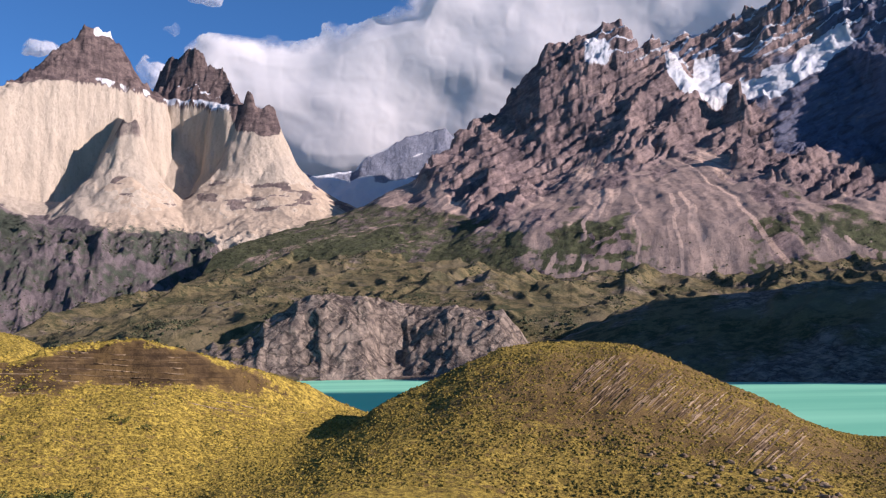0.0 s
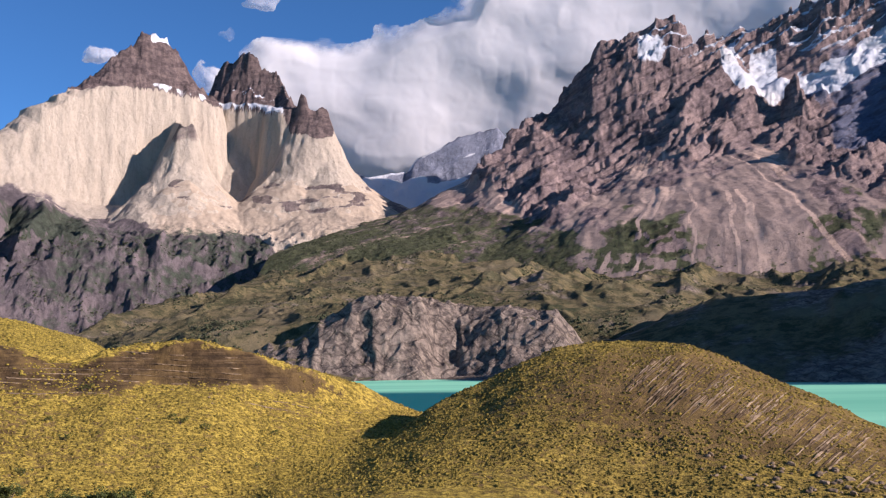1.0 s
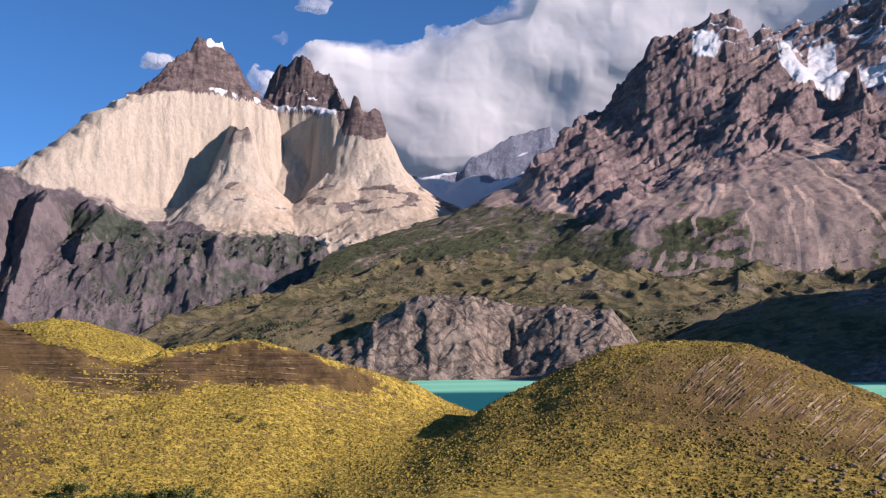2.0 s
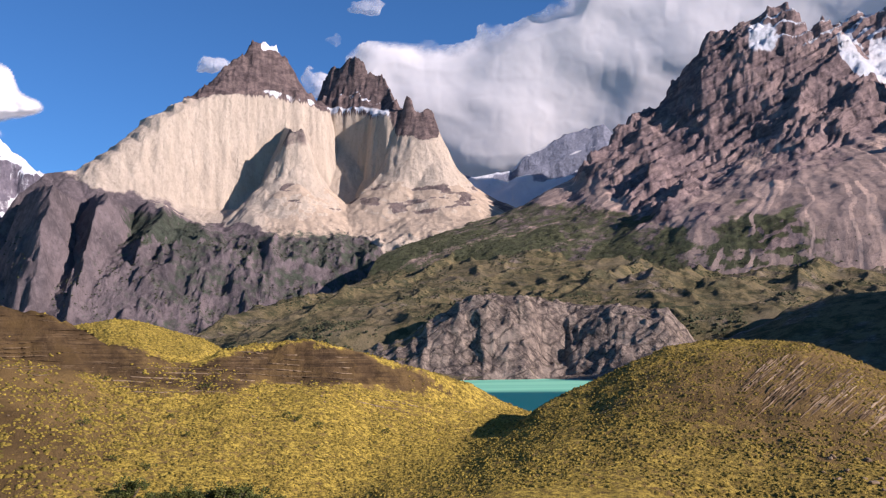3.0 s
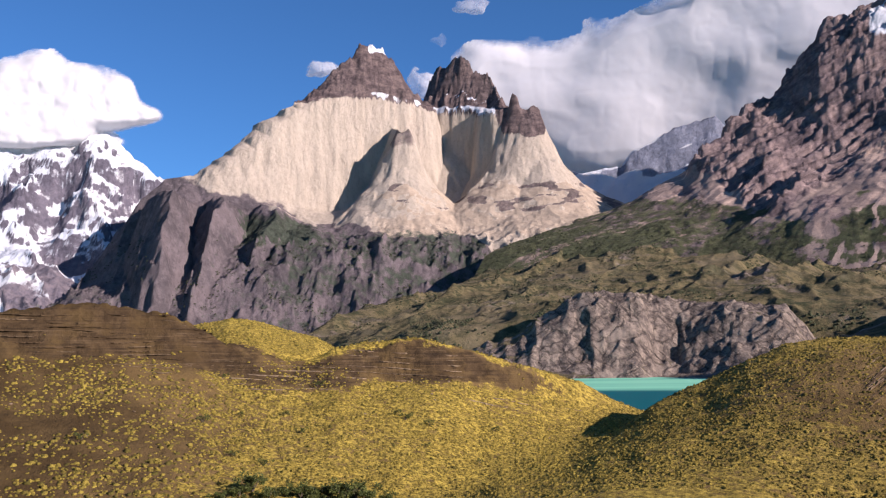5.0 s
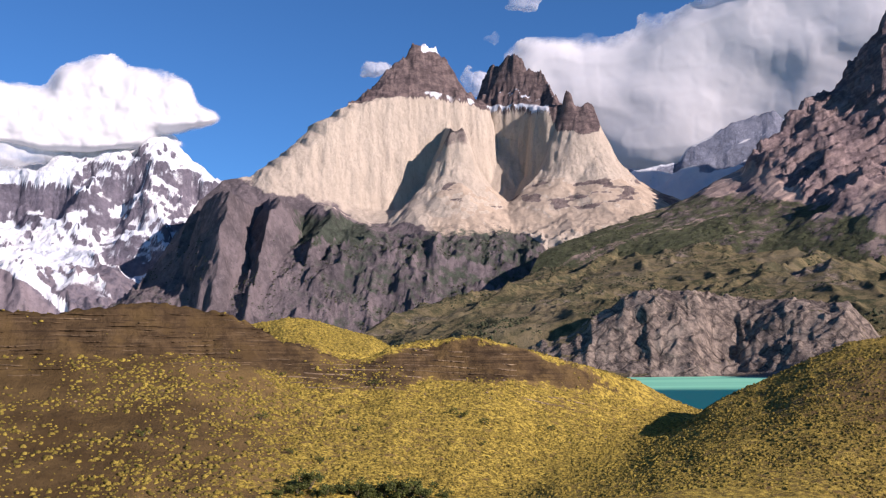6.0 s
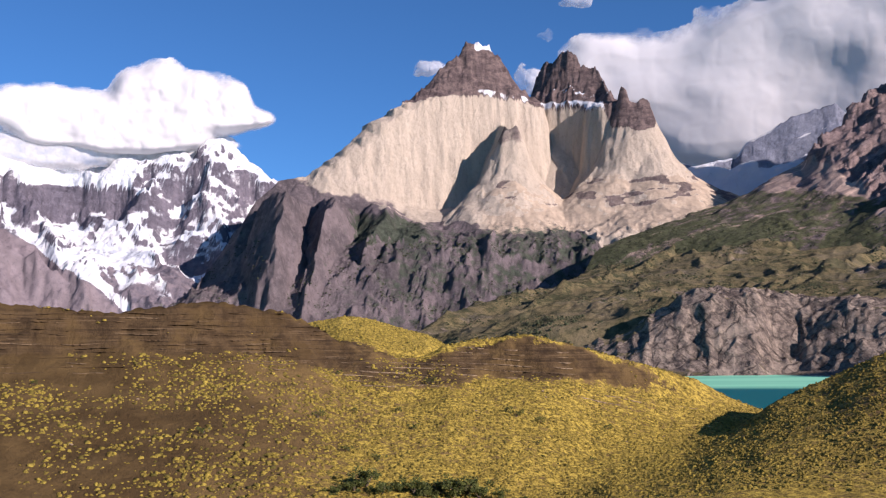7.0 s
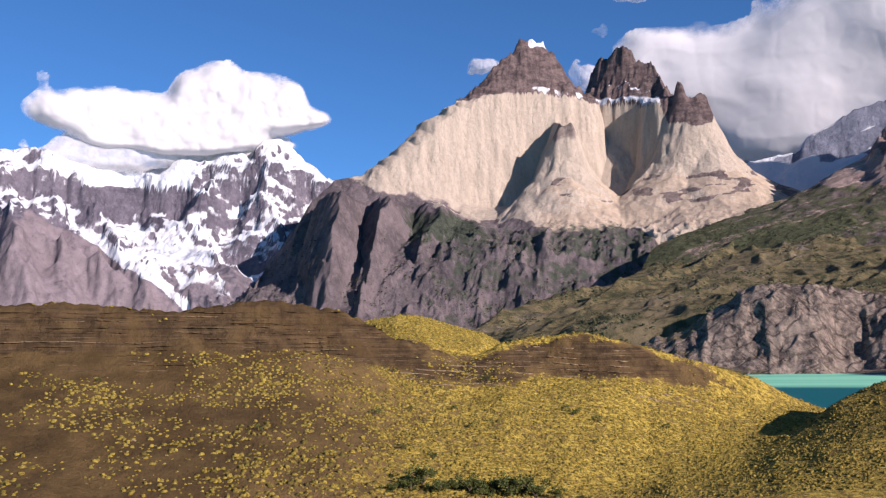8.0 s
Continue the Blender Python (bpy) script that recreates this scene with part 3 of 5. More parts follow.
def build_horns():
    c = -9
    X, Y, U, V = grid(c, -1450, 1150, 2850, 4540, 4.5, 5.0)
    wx = X + 34 * (fbm(X / 120, Y / 120, 4, 101) - 0.5) + 9 * (fbm(X / 28, Y / 28, 3, 103) - 0.5)
    wy = Y + 34 * (fbm(X / 120, Y / 120, 4, 102) - 0.5) + 9 * (fbm(X / 28, Y / 28, 3, 104) - 0.5)
    wall = spine(wx, wy, (0, 80, 150, 330, 700), [(b, 3720 + 20 * (b + 19.6), *rises) for b, *rises in (
        (-19.6, 10.4, 9.2, 7.6, 3.6, -6), (-18.0, 10.75, 10.0, 8.9, 4.6, -5), (-16.5, 11.8, 11.2, 9.6, 5.8, -3), (-15.8, 12.3, 11.8, 9.8, 6.4, -1), (-15, 12.9, 12.4, 9.8, 7.0, 1.0), (-14, 13.8, 13.1, 9.5, 7.4, 2.6), (-13.2, 14.4, 14.0, 9.2, 7.6, 3.6), (-11.9, 14.95, 14.8, 9.0, 7.8, 4.6),
        (-11.2, 15.7, 15.1, 8.9, 8.1, 6.2), (-9.9, 17.2, 15.5, 8.9, 8.2, 6.4), (-9.2, 17.7, 15.7, 8.9, 8.3, 6.5), (-8.6, 17.9, 15.8, 8.9, 8.3, 6.6), (-8.15, 18.6, 15.9, 9, 8.3, 6.7), (-6.75, 18.7, 15.9, 9, 8.4, 6.8), (-6.35, 17.9, 15.8, 9, 8.4, 6.9), (-5.5, 16.7, 15.5, 9, 8.5, 7.0), (-4.7, 15.4, 15.1, 9, 8.6, 7.2))])
    tower = spine(wx, wy, (0, 40, 95, 130, 190, 330, 600), [(b, r, top, neck, 14.9, *((12.5, 11.2, 8.0, 5.0) if b < -2.5 else (11.0, 9.4, 6.5, 3.0))) for b, r, top, neck in (
        (-4.15, 4188, 15.2, 15.0), (-4.0, 4182, 16.6, 15.2), (-3.4, 4159, 17.35, 15.6), (-2.95, 4142, 17.0, 15.6), (-2.6, 4129, 17.7, 15.8), (-2.0, 4106, 18.2, 15.9), (-1.55, 4089, 17.9, 15.7), (-1.25, 4078, 17.1, 15.6),
        (-0.5, 4049, 16.8, 15.4), (0.0, 4030, 16.3, 15.2), (0.4, 3920, 15.2, 14.9))])
    horn = spine(wx, wy, (0, 26, 60, 150, 320, 560), [
        (0.75, 3832, 13.8, 12.8, 11.2, 9.0, 7.6, 6.2), (0.95, 3830, 15.0, 14.0, 12.4, 9.9, 8.2, 6.4), (1.0, 3828, 15.7, 14.5, 13.0, 10.4, 8.5, 6.5), (1.3, 3826, 15.6, 14.5, 13.0, 10.3, 8.4, 6.4), (1.5, 3825, 15.0, 14.3, 13.0, 10.3, 8.4, 6.4), (2.0, 3820, 14.8, 14.1, 12.9, 10.2, 8.3, 6.5), (2.4, 3817, 15.0, 14.1, 12.8, 10.1, 8.3, 6.6), (2.75, 3815, 14.8, 13.8, 12.6, 10.1, 8.3, 6.7), (3.0, 3810, 14.0, 13.2, 12.2, 10, 8.3, 7)])
    shoulder = spine(wx, wy, (0, 60, 160, 330, 600), [(3.0, 3810, 13.6, 12.2, 10.4, 8.6, 7), (3.4, 3830, 12.6, 11.6, 10.1, 8.6, 7.1), (3.9, 3850, 11.6, 10.9, 9.8, 8.6, 7.2), (4.6, 3900, 10.8, 10.3, 9.5, 8.6, 7.6), (5.8, 4000, 9.65, 9.4, 9.0, 8.4, 7.8), (7.2, 4010, 9.2, 9.0, 8.7, 8.2, 7.8)])
    arete = spine(wx, wy, (0, 50, 150, 320), [(1.1, 3825, 13.6, 12.6, 10.8, 8.4), (0.6, 3800, 12.5, 11.6, 10.2, 8.2), (-0.95, 3740, 10.7, 10.0, 9.0, 7.6), (-2.7, 3680, 9.0, 8.5, 7.8, 6.9), (-3.6, 3650, 8.3, 7.9, 7.4, 6.6)])
    peak = spine(wx, wy, (0, 26, 70, 170, 340), [(-6.3, 3690, 12.6, 12.0, 10.8, 9.0, 7.4), (-5.95, 3680, 13.5, 12.7, 11.0, 9.0, 7.4), (-5.2, 3680, 13.75, 12.8, 11.0, 9.0, 7.4), (-4.9, 3690, 12.8, 12.1, 10.7, 9.0, 7.4), (-4.4, 3730, 11.7, 11.1, 10.2, 9.0, 7.4), (-3.6, 3780, 10.4, 10.0, 9.5, 8.8, 7.4)])
    peak = np.maximum(peak, spine(wx, wy, (0, 30, 100, 260), [(-5.6, 3690, 13.5, 12.6, 10.6, 8.2), (-5.9, 3780, 13.7, 12.6, 10.4, 8.6), (-6.2, 3880, 13.8, 13, 11, 9)]))
    peak = np.maximum(peak, spine(wx, wy, (0, 40, 120, 280), [(-5.9, 3690, 13.2, 11.8, 10, 8.2), (-7.0, 3660, 11.2, 10.4, 9.2, 7.6), (-7.9, 3640, 9.8, 9.3, 8.5, 7.2), (-9.2, 3600, 8.8, 8.4, 7.8, 6.6)]))
    sides = (0, 300, 700)
    ribs = np.full(X.shape, -1e4)
    bend = wx + 50 * (fbm(X / 180, Y / 180, 3, 131) - 0.5)
    for rows, slope in (([(-19.4, 3720, 10.3), (-20.8, 3690, 9.3), (-22.2, 3660, 6.9), (-23.6, 3620, 4.9), (-25.3, 3580, 3.4)], 1.5),
                        ([(-7.2, 3620, 8.1), (-9.8, 3400, 7.2), (-12.2, 3200, 5.7), (-14.4, 3030, 4.0), (-15.4, 2960, 2.6)], 1.25),
                        ([(-4.4, 3600, 8.0), (-6.5, 3380, 6.6), (-7.9, 3180, 5.2), (-9.2, 3000, 3.4)], 0.95),
                        ([(0.2, 3560, 7.0), (-1.6, 3400, 6.2), (-3.8, 3200, 5.0), (-6, 3000, 3.8)], 0.75)):
        ribs = np.maximum(ribs, spine(bend, wy, sides, falling(rows, sides, slope)))
    R, deg = np.hypot(wx, wy), np.degrees(np.arctan2(wx, wy))
    fold = deg + 0.0036 * (3700 - R) + 1.3 * (fbm(X / 150, Y / 150, 4, 133) - 0.5)
    buttress = np.interp(fold, [-24, -21.6, -18.1, -16.9, -15.6, -14.2, -12.4, -11, -8, -3, 6], [0, 0, 330, 120, 300, 100, 260, 120, 160, 140, 120])
    flank = round_ridge(deg, R + buttress, (0, 160, 360, 620, 850), [
        (-26, 3650, 1.8, 0.8, 0, -1, -2), (-23.6, 3660, 4.4, 2.6, 1.0, -0.5, -2), (-22.2, 3680, 6.4, 4.2, 2.0, 0, -2), (-20.8, 3700, 8.8, 6.4, 3.6, 1.0, -1), (-19.6, 3710, 9.2, 7.0, 4.2, 1.6, -0.5), (-18, 3720, 8.7, 6.9, 4.6, 2.0, 0), (-16.9, 3730, 9.0, 7.2, 4.9, 2.3, 0.3), (-15.4, 3740, 8.5, 7.0, 5.1, 2.8, 0.8),
        (-14, 3750, 8.8, 7.3, 5.5, 3.2, 1.3), (-12.2, 3750, 8.1, 6.9, 5.4, 3.4, 1.8), (-11, 3740, 8.0, 7.0, 5.6, 3.7, 2.1), (-9, 3720, 7.6, 6.7, 5.5, 3.8, 2.3), (-6, 3700, 7.3, 6.5, 5.4, 3.9, 2.6), (0, 3680, 6.5, 5.9, 5.1, 4.0, 3.0), (6, 3660, 5.6, 5.2, 4.6, 3.8, 3.0)], 0.4)
    upper = np.maximum(np.maximum(np.maximum(wall, tower), np.maximum(horn, shoulder)), np.maximum(arete, peak))
    Z = np.maximum(np.maximum(upper, flank), ribs)
    el = angle_of(X, Y, Z)
    low = ease(9.5, 6.5, el) * (0.8 + 0.2 * ease(-18.5, -16, np.degrees(np.arctan2(X, Y))))
    s0, _, _ = steep(X, Y, Z)
    top = ease(14.2, 15.6, el)
    Z = Z + (crags((U + 0.3 * V) / 170, V / 420, 5, 111, 0.55) - 0.4) * (6 + 34 * low) + (crags(X / 60, Y / 60, 5, 113, 0.55) - 0.4) * (4 + 44 * low * ease(0.0, -1.2, el - 8.2) + 30 * top) + (crags(X / 22, Y / 22, 3, 117) - 0.4) * (13 * top + 10 * low) + (smooth_noise((Z - 0.2 * U) / 26, U / 90, 123) - 0.5) * 12 * top
    el = angle_of(X, Y, Z)
    Z = Z - 200 * ease(V.min() + 420, V.min(), V)
    X2, Y2, s = flute(X, Y, Z, U, V, c, 9, 60, 260)
    deg = np.degrees(np.arctan2(X, Y))
    n = fbm(X / 70, Y / 70, 5, 115) - 0.5
    cap_line = np.interp(deg, [-13, -11.5, -9, -5, -4.4, -4.2, 0, 0.5, 3, 3.4], [15.2, 15.15, 15.6, 15.2, 15.0, 14.7, 14.5, 13.3, 13.2, 14.5])
    cap = ease(-0.12, 0.12, el - cap_line + 0.5 * n)
    cap = np.maximum(cap, ease(12.3, 12.9, el + n) * ease(-6.7, -6.2, deg) * ease(-4.5, -5, deg) * (np.hypot(X, Y) < 3800) * 0.5)
    cap = np.maximum(cap, 0.56 * ease(-7.2, -6.6, deg) * ease(1.9, 1.4, s) * ease(0.58, 0.66, fbm((U + 0.4 * Z) / 75, (Z - 0.2 * U) / 26, 4, 139)) * ease(8.4, 8.8, el) * ease(10.9, 10.3, el))
    pale_low = np.interp(deg, [-20, -18.6, -17, -14.8, -13.5, -11.8, -11, -9, -6.1, -4.4, -3.7, -1, 0, 1.7, 3.7, 6.8], [11, 10.3, 9.9, 9.9, 9.1, 8.6, 8.0, 8.0, 7.5, 7.4, 7.8, 7.1, 6.4, 7.0, 7.8, 9.0])
    tongue = 2.2 * (fbm((U + 0.4 * V) / 75, V / 420, 4, 137) - 0.5) * ease(-13, -9, deg)
    pale = ease(-0.35, 0.35, el - pale_low + 1.2 * n + tongue) * (1 - cap)
    scree = ease(1.5, 0.95, s) * ease(11.2, 10.0, el + 1.5 * n) * ease(6.6, 7.6, el + n) * (1 - cap) * 0.85 * ease(-9, -6, deg) + 0.35 * ease(7.5, 6, el) * ease(1.0, 0.5, s)
    veg = ease(9.6, 8.2, el + 2.0 * n) * ease(3.8, 1.8, s) * (1 - pale) * (0.38 + 0.3 * ease(-16.6, -15.6, deg) * ease(-10, -11.5, deg) * ease(6.4, 7.2, el) + 0.12 * ease(-15, -12, deg) * ease(7.8, 7.0, el) + 0.06 * ease(-8, -4, deg))
    ledge = np.exp(-((el - cap_line - 0.1 + 0.5 * n) / 0.27) ** 2) * ease(7, 3, s) * (ease(-8.2, -7.2, deg) * ease(-4.3, -4.6, deg) + ease(-4.0, -3.5, deg) * ease(0.6, 0.2, deg))
    ledge = ledge + 0.9 * ease(1.7, 1.0, s) * ease(0.4, 0.9, el - cap_line) * ease(0.5, 0.6, fbm(X / 40, Y / 40, 3, 121)) * ease(-5, -4, deg) * ease(0.6, 0, deg)
    snow = ledge * 0.95 + ease(17.9, 18.2, el + 0.6 * n) * ease(-7.9, -7.5, deg) * (deg < -6) * 1.1
    woods.append((X2, Y2, Z, veg * (el < 7.0) * ease(0.46, 0.62, fbm(X / 60, Y / 60, 5, 119)), 9000))
    ob = sheet("mountain", X2, Y2, Z, MOUNTAIN, {"pale": pale, "cap": cap, "scree": scree, "veg": veg, "snow": snow})
    tagged(ob, "horned mountain of pale granite walls with dark slate summits", "mountain")


build_horns()


def build_right_mountain():
    c = 24
    X, Y, U, V = grid(c, -1250, 1500, 2350, 4450, 5.5, 5.5)
    wx = X + 60 * (fbm(X / 150, Y / 150, 4, 201) - 0.5) + 14 * (fbm(X / 30, Y / 30, 3, 203) - 0.5)
    wy = Y + 60 * (fbm(X / 150, Y / 150, 4, 202) - 0.5) + 14 * (fbm(X / 30, Y / 30, 3, 204) - 0.5)
    crest = spine(wx, wy, (0, 120, 320, 560, 900, 1300), [
        (6.5, 3450, 8.6, 8.2, 7.4, 6.6, 5.2, 4.0), (9.6, 3480, 9.8, 9.2, 8.0, 7.0, 5.4, 4.0), (11.2, 3510, 10.6, 10, 8.6, 7.2, 5.5, 4), (13.4, 3570, 11.8, 11.0, 9.4, 7.6, 5.6, 4.0), (14.5, 3610, 13.0, 12, 10, 8, 5.7, 4), (16, 3680, 14.5, 13.3, 11, 8.6, 5.8, 4.1), (17.8, 3750, 15.6, 14.4, 11.8, 9, 6, 4.2), (19.2, 3800, 16.8, 15.3, 12.4, 9.3, 6.1, 4.2),
        (19.6, 3820, 18.6, 16.8, 12.9, 9.5, 6.2, 4.2), (20.5, 3825, 18.4, 17.0, 13.1, 9.7, 6.3, 4.2), (21.6, 3830, 18.7, 17.2, 13.2, 9.9, 6.4, 4.3), (22.5, 3830, 19.1, 17.2, 13.3, 10, 6.5, 4.3), (23.6, 3830, 19.5, 17, 13.5, 10.3, 6.6, 4.3), (24.5, 3835, 18.9, 16.9, 13.5, 10.4, 6.7, 4.3), (25.1, 3840, 18.2, 16.8, 13.5, 10.4, 6.7, 4.3), (25.8, 3850, 18.9, 16.6, 13.5, 10.4, 6.8, 4.4), (26.6, 3850, 17.4, 15.4, 12.6, 10.0, 6.8, 4.4)])
    ribs = np.full(X.shape, -1e4)
    for rows in ([(17.4, 3740, 15.2), (16.6, 3560, 12.6), (15.8, 3420, 10.6)], [(20.0, 3800, 17.4), (18.6, 3620, 14.2), (17.4, 3420, 10.8), (17.0, 3300, 8.8)], [(21.4, 3800, 17.4), (20.6, 3640, 14.8), (19.6, 3480, 11.8)], [(23.6, 3800, 18.4), (22.8, 3640, 15.4), (22.4, 3480, 12.4)],
                 [(25.6, 3830, 17.8), (25.6, 3640, 15.0), (25.4, 3480, 12.2)], [(28.0, 3600, 11.6), (29.6, 3380, 9.4), (31.6, 3100, 6.8), (33.6, 2800, 4.6)], [(33, 3500, 10.0), (36, 3300, 7.6), (40, 3000, 6)]):
        ribs = np.maximum(ribs, spine(wx, wy, (0, 60, 170, 420), [(b, r, e, e - 0.8, e - 2.4, e * 0.55) for b, r, e in rows]))
    spur = spine(wx, wy, (0, 40, 120, 260), [(28.6, 3620, 11.8, 11.2, 10.2, 8.6), (29.6, 3640, 14.2, 13.0, 11.2, 9), (30.4, 3640, 16.0, 14.2, 11.8, 9.2), (31.4, 3640, 13.4, 12.2, 10.6, 8.6), (33.1, 3620, 10.4, 9.8, 8.8, 7.4), (34.6, 3600, 8.9, 8.4, 7.6, 6.4)])
    back = spine(wx, wy, (0, 70, 180, 420, 700), [
        (26, 4120, 17.8, 17.2, 16.6, 14.6, 12), (27.8, 4140, 18.3, 17.6, 16.8, 14.6, 12), (29.1, 4150, 18.8, 17.9, 16.9, 14.6, 12), (30.7, 4160, 19.15, 17.8, 16.9, 14.6, 12), (32.3, 4160, 19.55, 18.0, 16.9, 14.5, 11), (33.5, 4160, 19.2, 17.9, 16.8, 14.3, 10), (36.5, 4160, 19.3, 17.6, 16, 13.5, 9), (40, 4160, 19.2, 17.6, 15, 12, 8), (46, 4160, 19, 17, 15, 12, 8)])
    rim = spine(wx, wy, (0, 60, 220, 500), [(36.0, 4050, 16.9, 15.0, 11.2, 8.0), (38.0, 3850, 16.2, 14.4, 10.6, 7.4), (41, 3550, 14.8, 13.2, 9.8, 7), (45, 3300, 12.5, 11.4, 9, 6)])
    Z = np.maximum(np.maximum(np.maximum(crest, ribs), np.maximum(spur, back)), rim)
    el = angle_of(X, Y, Z)
    turn = np.degrees(np.arctan2(U + 40, 3900 - V))
    run = np.hypot(U + 40, 3900 - V)
    bend = turn + 5 * (fbm(X / 260, Y / 260, 3, 233) - 0.5)
    deg = np.degrees(np.arctan2(X, Y))
    tongue = fbm(bend / 9, run / 900, 3, 235) - 0.5
    foot = np.interp(deg, [9, 11.5, 13, 15, 16.5, 18, 19.2, 21.7, 25.3, 28.5, 30, 34], [11.5, 11, 10.3, 9.0, 8.2, 9.2, 10.8, 12.0, 11.5, 12.4, 10.5, 9])
    high = ease(-0.5, 0.5, el - foot + 2.0 * tongue + 1.4 * (fbm(X / 90, Y / 90, 4, 223) - 0.5))
    gully = fbm(bend / 1.5, run / 500, 4, 221) - 0.5
    outcrop = ease(0.56, 0.70, fbm(X / 130, Y / 130, 4, 237)) * (1 - high)
    portion = 1 - 0.92 * ease(26.3, 27.5, deg) * ease(3680, 3780, np.hypot(X, Y)) * ease(17.8, 16.8, el)
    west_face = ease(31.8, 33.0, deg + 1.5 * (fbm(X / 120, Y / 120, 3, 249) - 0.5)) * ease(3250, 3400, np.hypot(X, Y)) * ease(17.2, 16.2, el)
    portion = np.minimum(portion, 1 - 0.85 * west_face)
    warp = 1.1 * fbm(X / 140, Y / 140, 4, 217)
    slab = (Z - 0.62 * U) / 64 + 1.6 * warp + 0.6 * fbm(U / 300, V / 300, 3, 219)
    slab = ease(0.0, 0.3, slab % 1) - slab % 1
    ledge = (Z - 0.62 * U) / 21 + 3 * warp
    ledge = ease(0.0, 0.35, ledge % 1) - ledge % 1
    Z = Z + (crags((U - 0.8 * V) / 210, (V + 0.4 * U) / 330, 6, 211, 0.58) - 0.4) * (5 + 78 * high) * portion + (crags(X / 80, Y / 80, 5, 213, 0.55) - 0.4) * (2 + 20 * high * portion + 10 * outcrop) + (crags(X / 30, Y / 30, 3, 225) - 0.4) * (1 + 7 * high * portion + 4 * outcrop) + (slab * 40 + ledge * 13) * high * (0.4 + 0.6 * portion) + gully * 9 * (1 - high)
    el = angle_of(X, Y, Z)
    Z = Z - 200 * ease(V.min() + 420, V.min(), V)
    X2, Y2, s = flute(X, Y, Z, U, V, c, 22 * high, 30, 16, 271)
    R = np.hypot(X, Y)
    n = fbm(X / 80, Y / 80, 5, 215) - 0.5
    streak = ease(0.05, 0.015, np.abs(fbm(bend / 5.5, run / 1300, 3, 229) - 0.5)) * ease(0.36, 0.48, fbm(X / 170, Y / 170, 3, 241))
    scree = (1 - high) * (1 - 0.9 * outcrop) * (0.85 + 0.7 * (fbm(bend / 4, run / 400, 4, 243) - 0.5))
    turf = ease(0.35, -0.35, el - np.interp(deg, [7, 10, 12, 14, 16, 18, 19], [9.7, 9.5, 9.1, 8.4, 7.4, 6.4, 4]) + 1.2 * n)
    scree = scree * (1 - 0.5 * turf)
    dust = 1.2 * streak * (1 - high) * ease(12.5, 11.5, el) + 0.34 * (1 - high) * ease(0.5, 0.66, fbm(bend / 2.2, run / 700, 4, 247)) * ease(9.5, 7.5, el)
    veg = ease(8.8, 5.6, el + 3.0 * n + 6 * (fbm(bend / 7, run / 500, 4, 245) - 0.5)) * ease(1.5, 0.9, s) * 0.95 * (1 - 0.8 * streak)
    veg = np.maximum(veg, 0.56 * turf)
    # Blue-grey that stands in for shade and haze on back and west faces.
    blue_shade = ease(28.6, 30.0, deg + 3 * n) * ease(3660, 3760, R + 120 * n) * (1 - ease(14.6, 16, el) * ease(36, 34, deg))
    blue_shade = np.maximum(blue_shade, west_face)
    scree = scree * (1 - west_face)
    sweep = np.interp(deg, [26.5, 28.3, 31.7, 33.5, 35.4, 37], [17.2, 14.9, 15.1, 15.8, 17.1, 17.6])
    bowl = ease(26.0, 27.0, deg) * ease(37, 36, deg) * ease(3660, 3740, R) * (ease(1.0, 0.5, np.abs(el - sweep + 1.2 * n)) + ease(0.9, 0.5, np.abs(deg - 28.7)) * ease(12.6, 13.2, el) * ease(17.4, 16.5, el))
    snow = bowl * 1.5 + 0.75 * ease(16.4, 17.6, el + n) * ease(21.5, 22.5, deg) * ease(2.4, 1.0, s) + 0.7 * ease(16.6, 17.4, el + 2 * n) * ease(18.9, 18.5, el) * ease(21.2, 21.8, deg) * ease(23.6, 22.8, deg)
    snow = np.maximum(snow, 0.66 * ease(27, 29, deg) * ease(16.5, 18, el) * ease(2.2, 1.1, s))
    woods.append((X2, Y2, Z, veg * (el < 7.5), 3500))
    ob = sheet("mountain", X2, Y2, Z, BROWN, {"pale": blue_shade, "scree": scree, "dust": dust, "veg": veg, "snow": snow})
    tagged(ob, "brown craggy mountain with scree fans and a snow bowl", "mountain")


build_right_mountain()


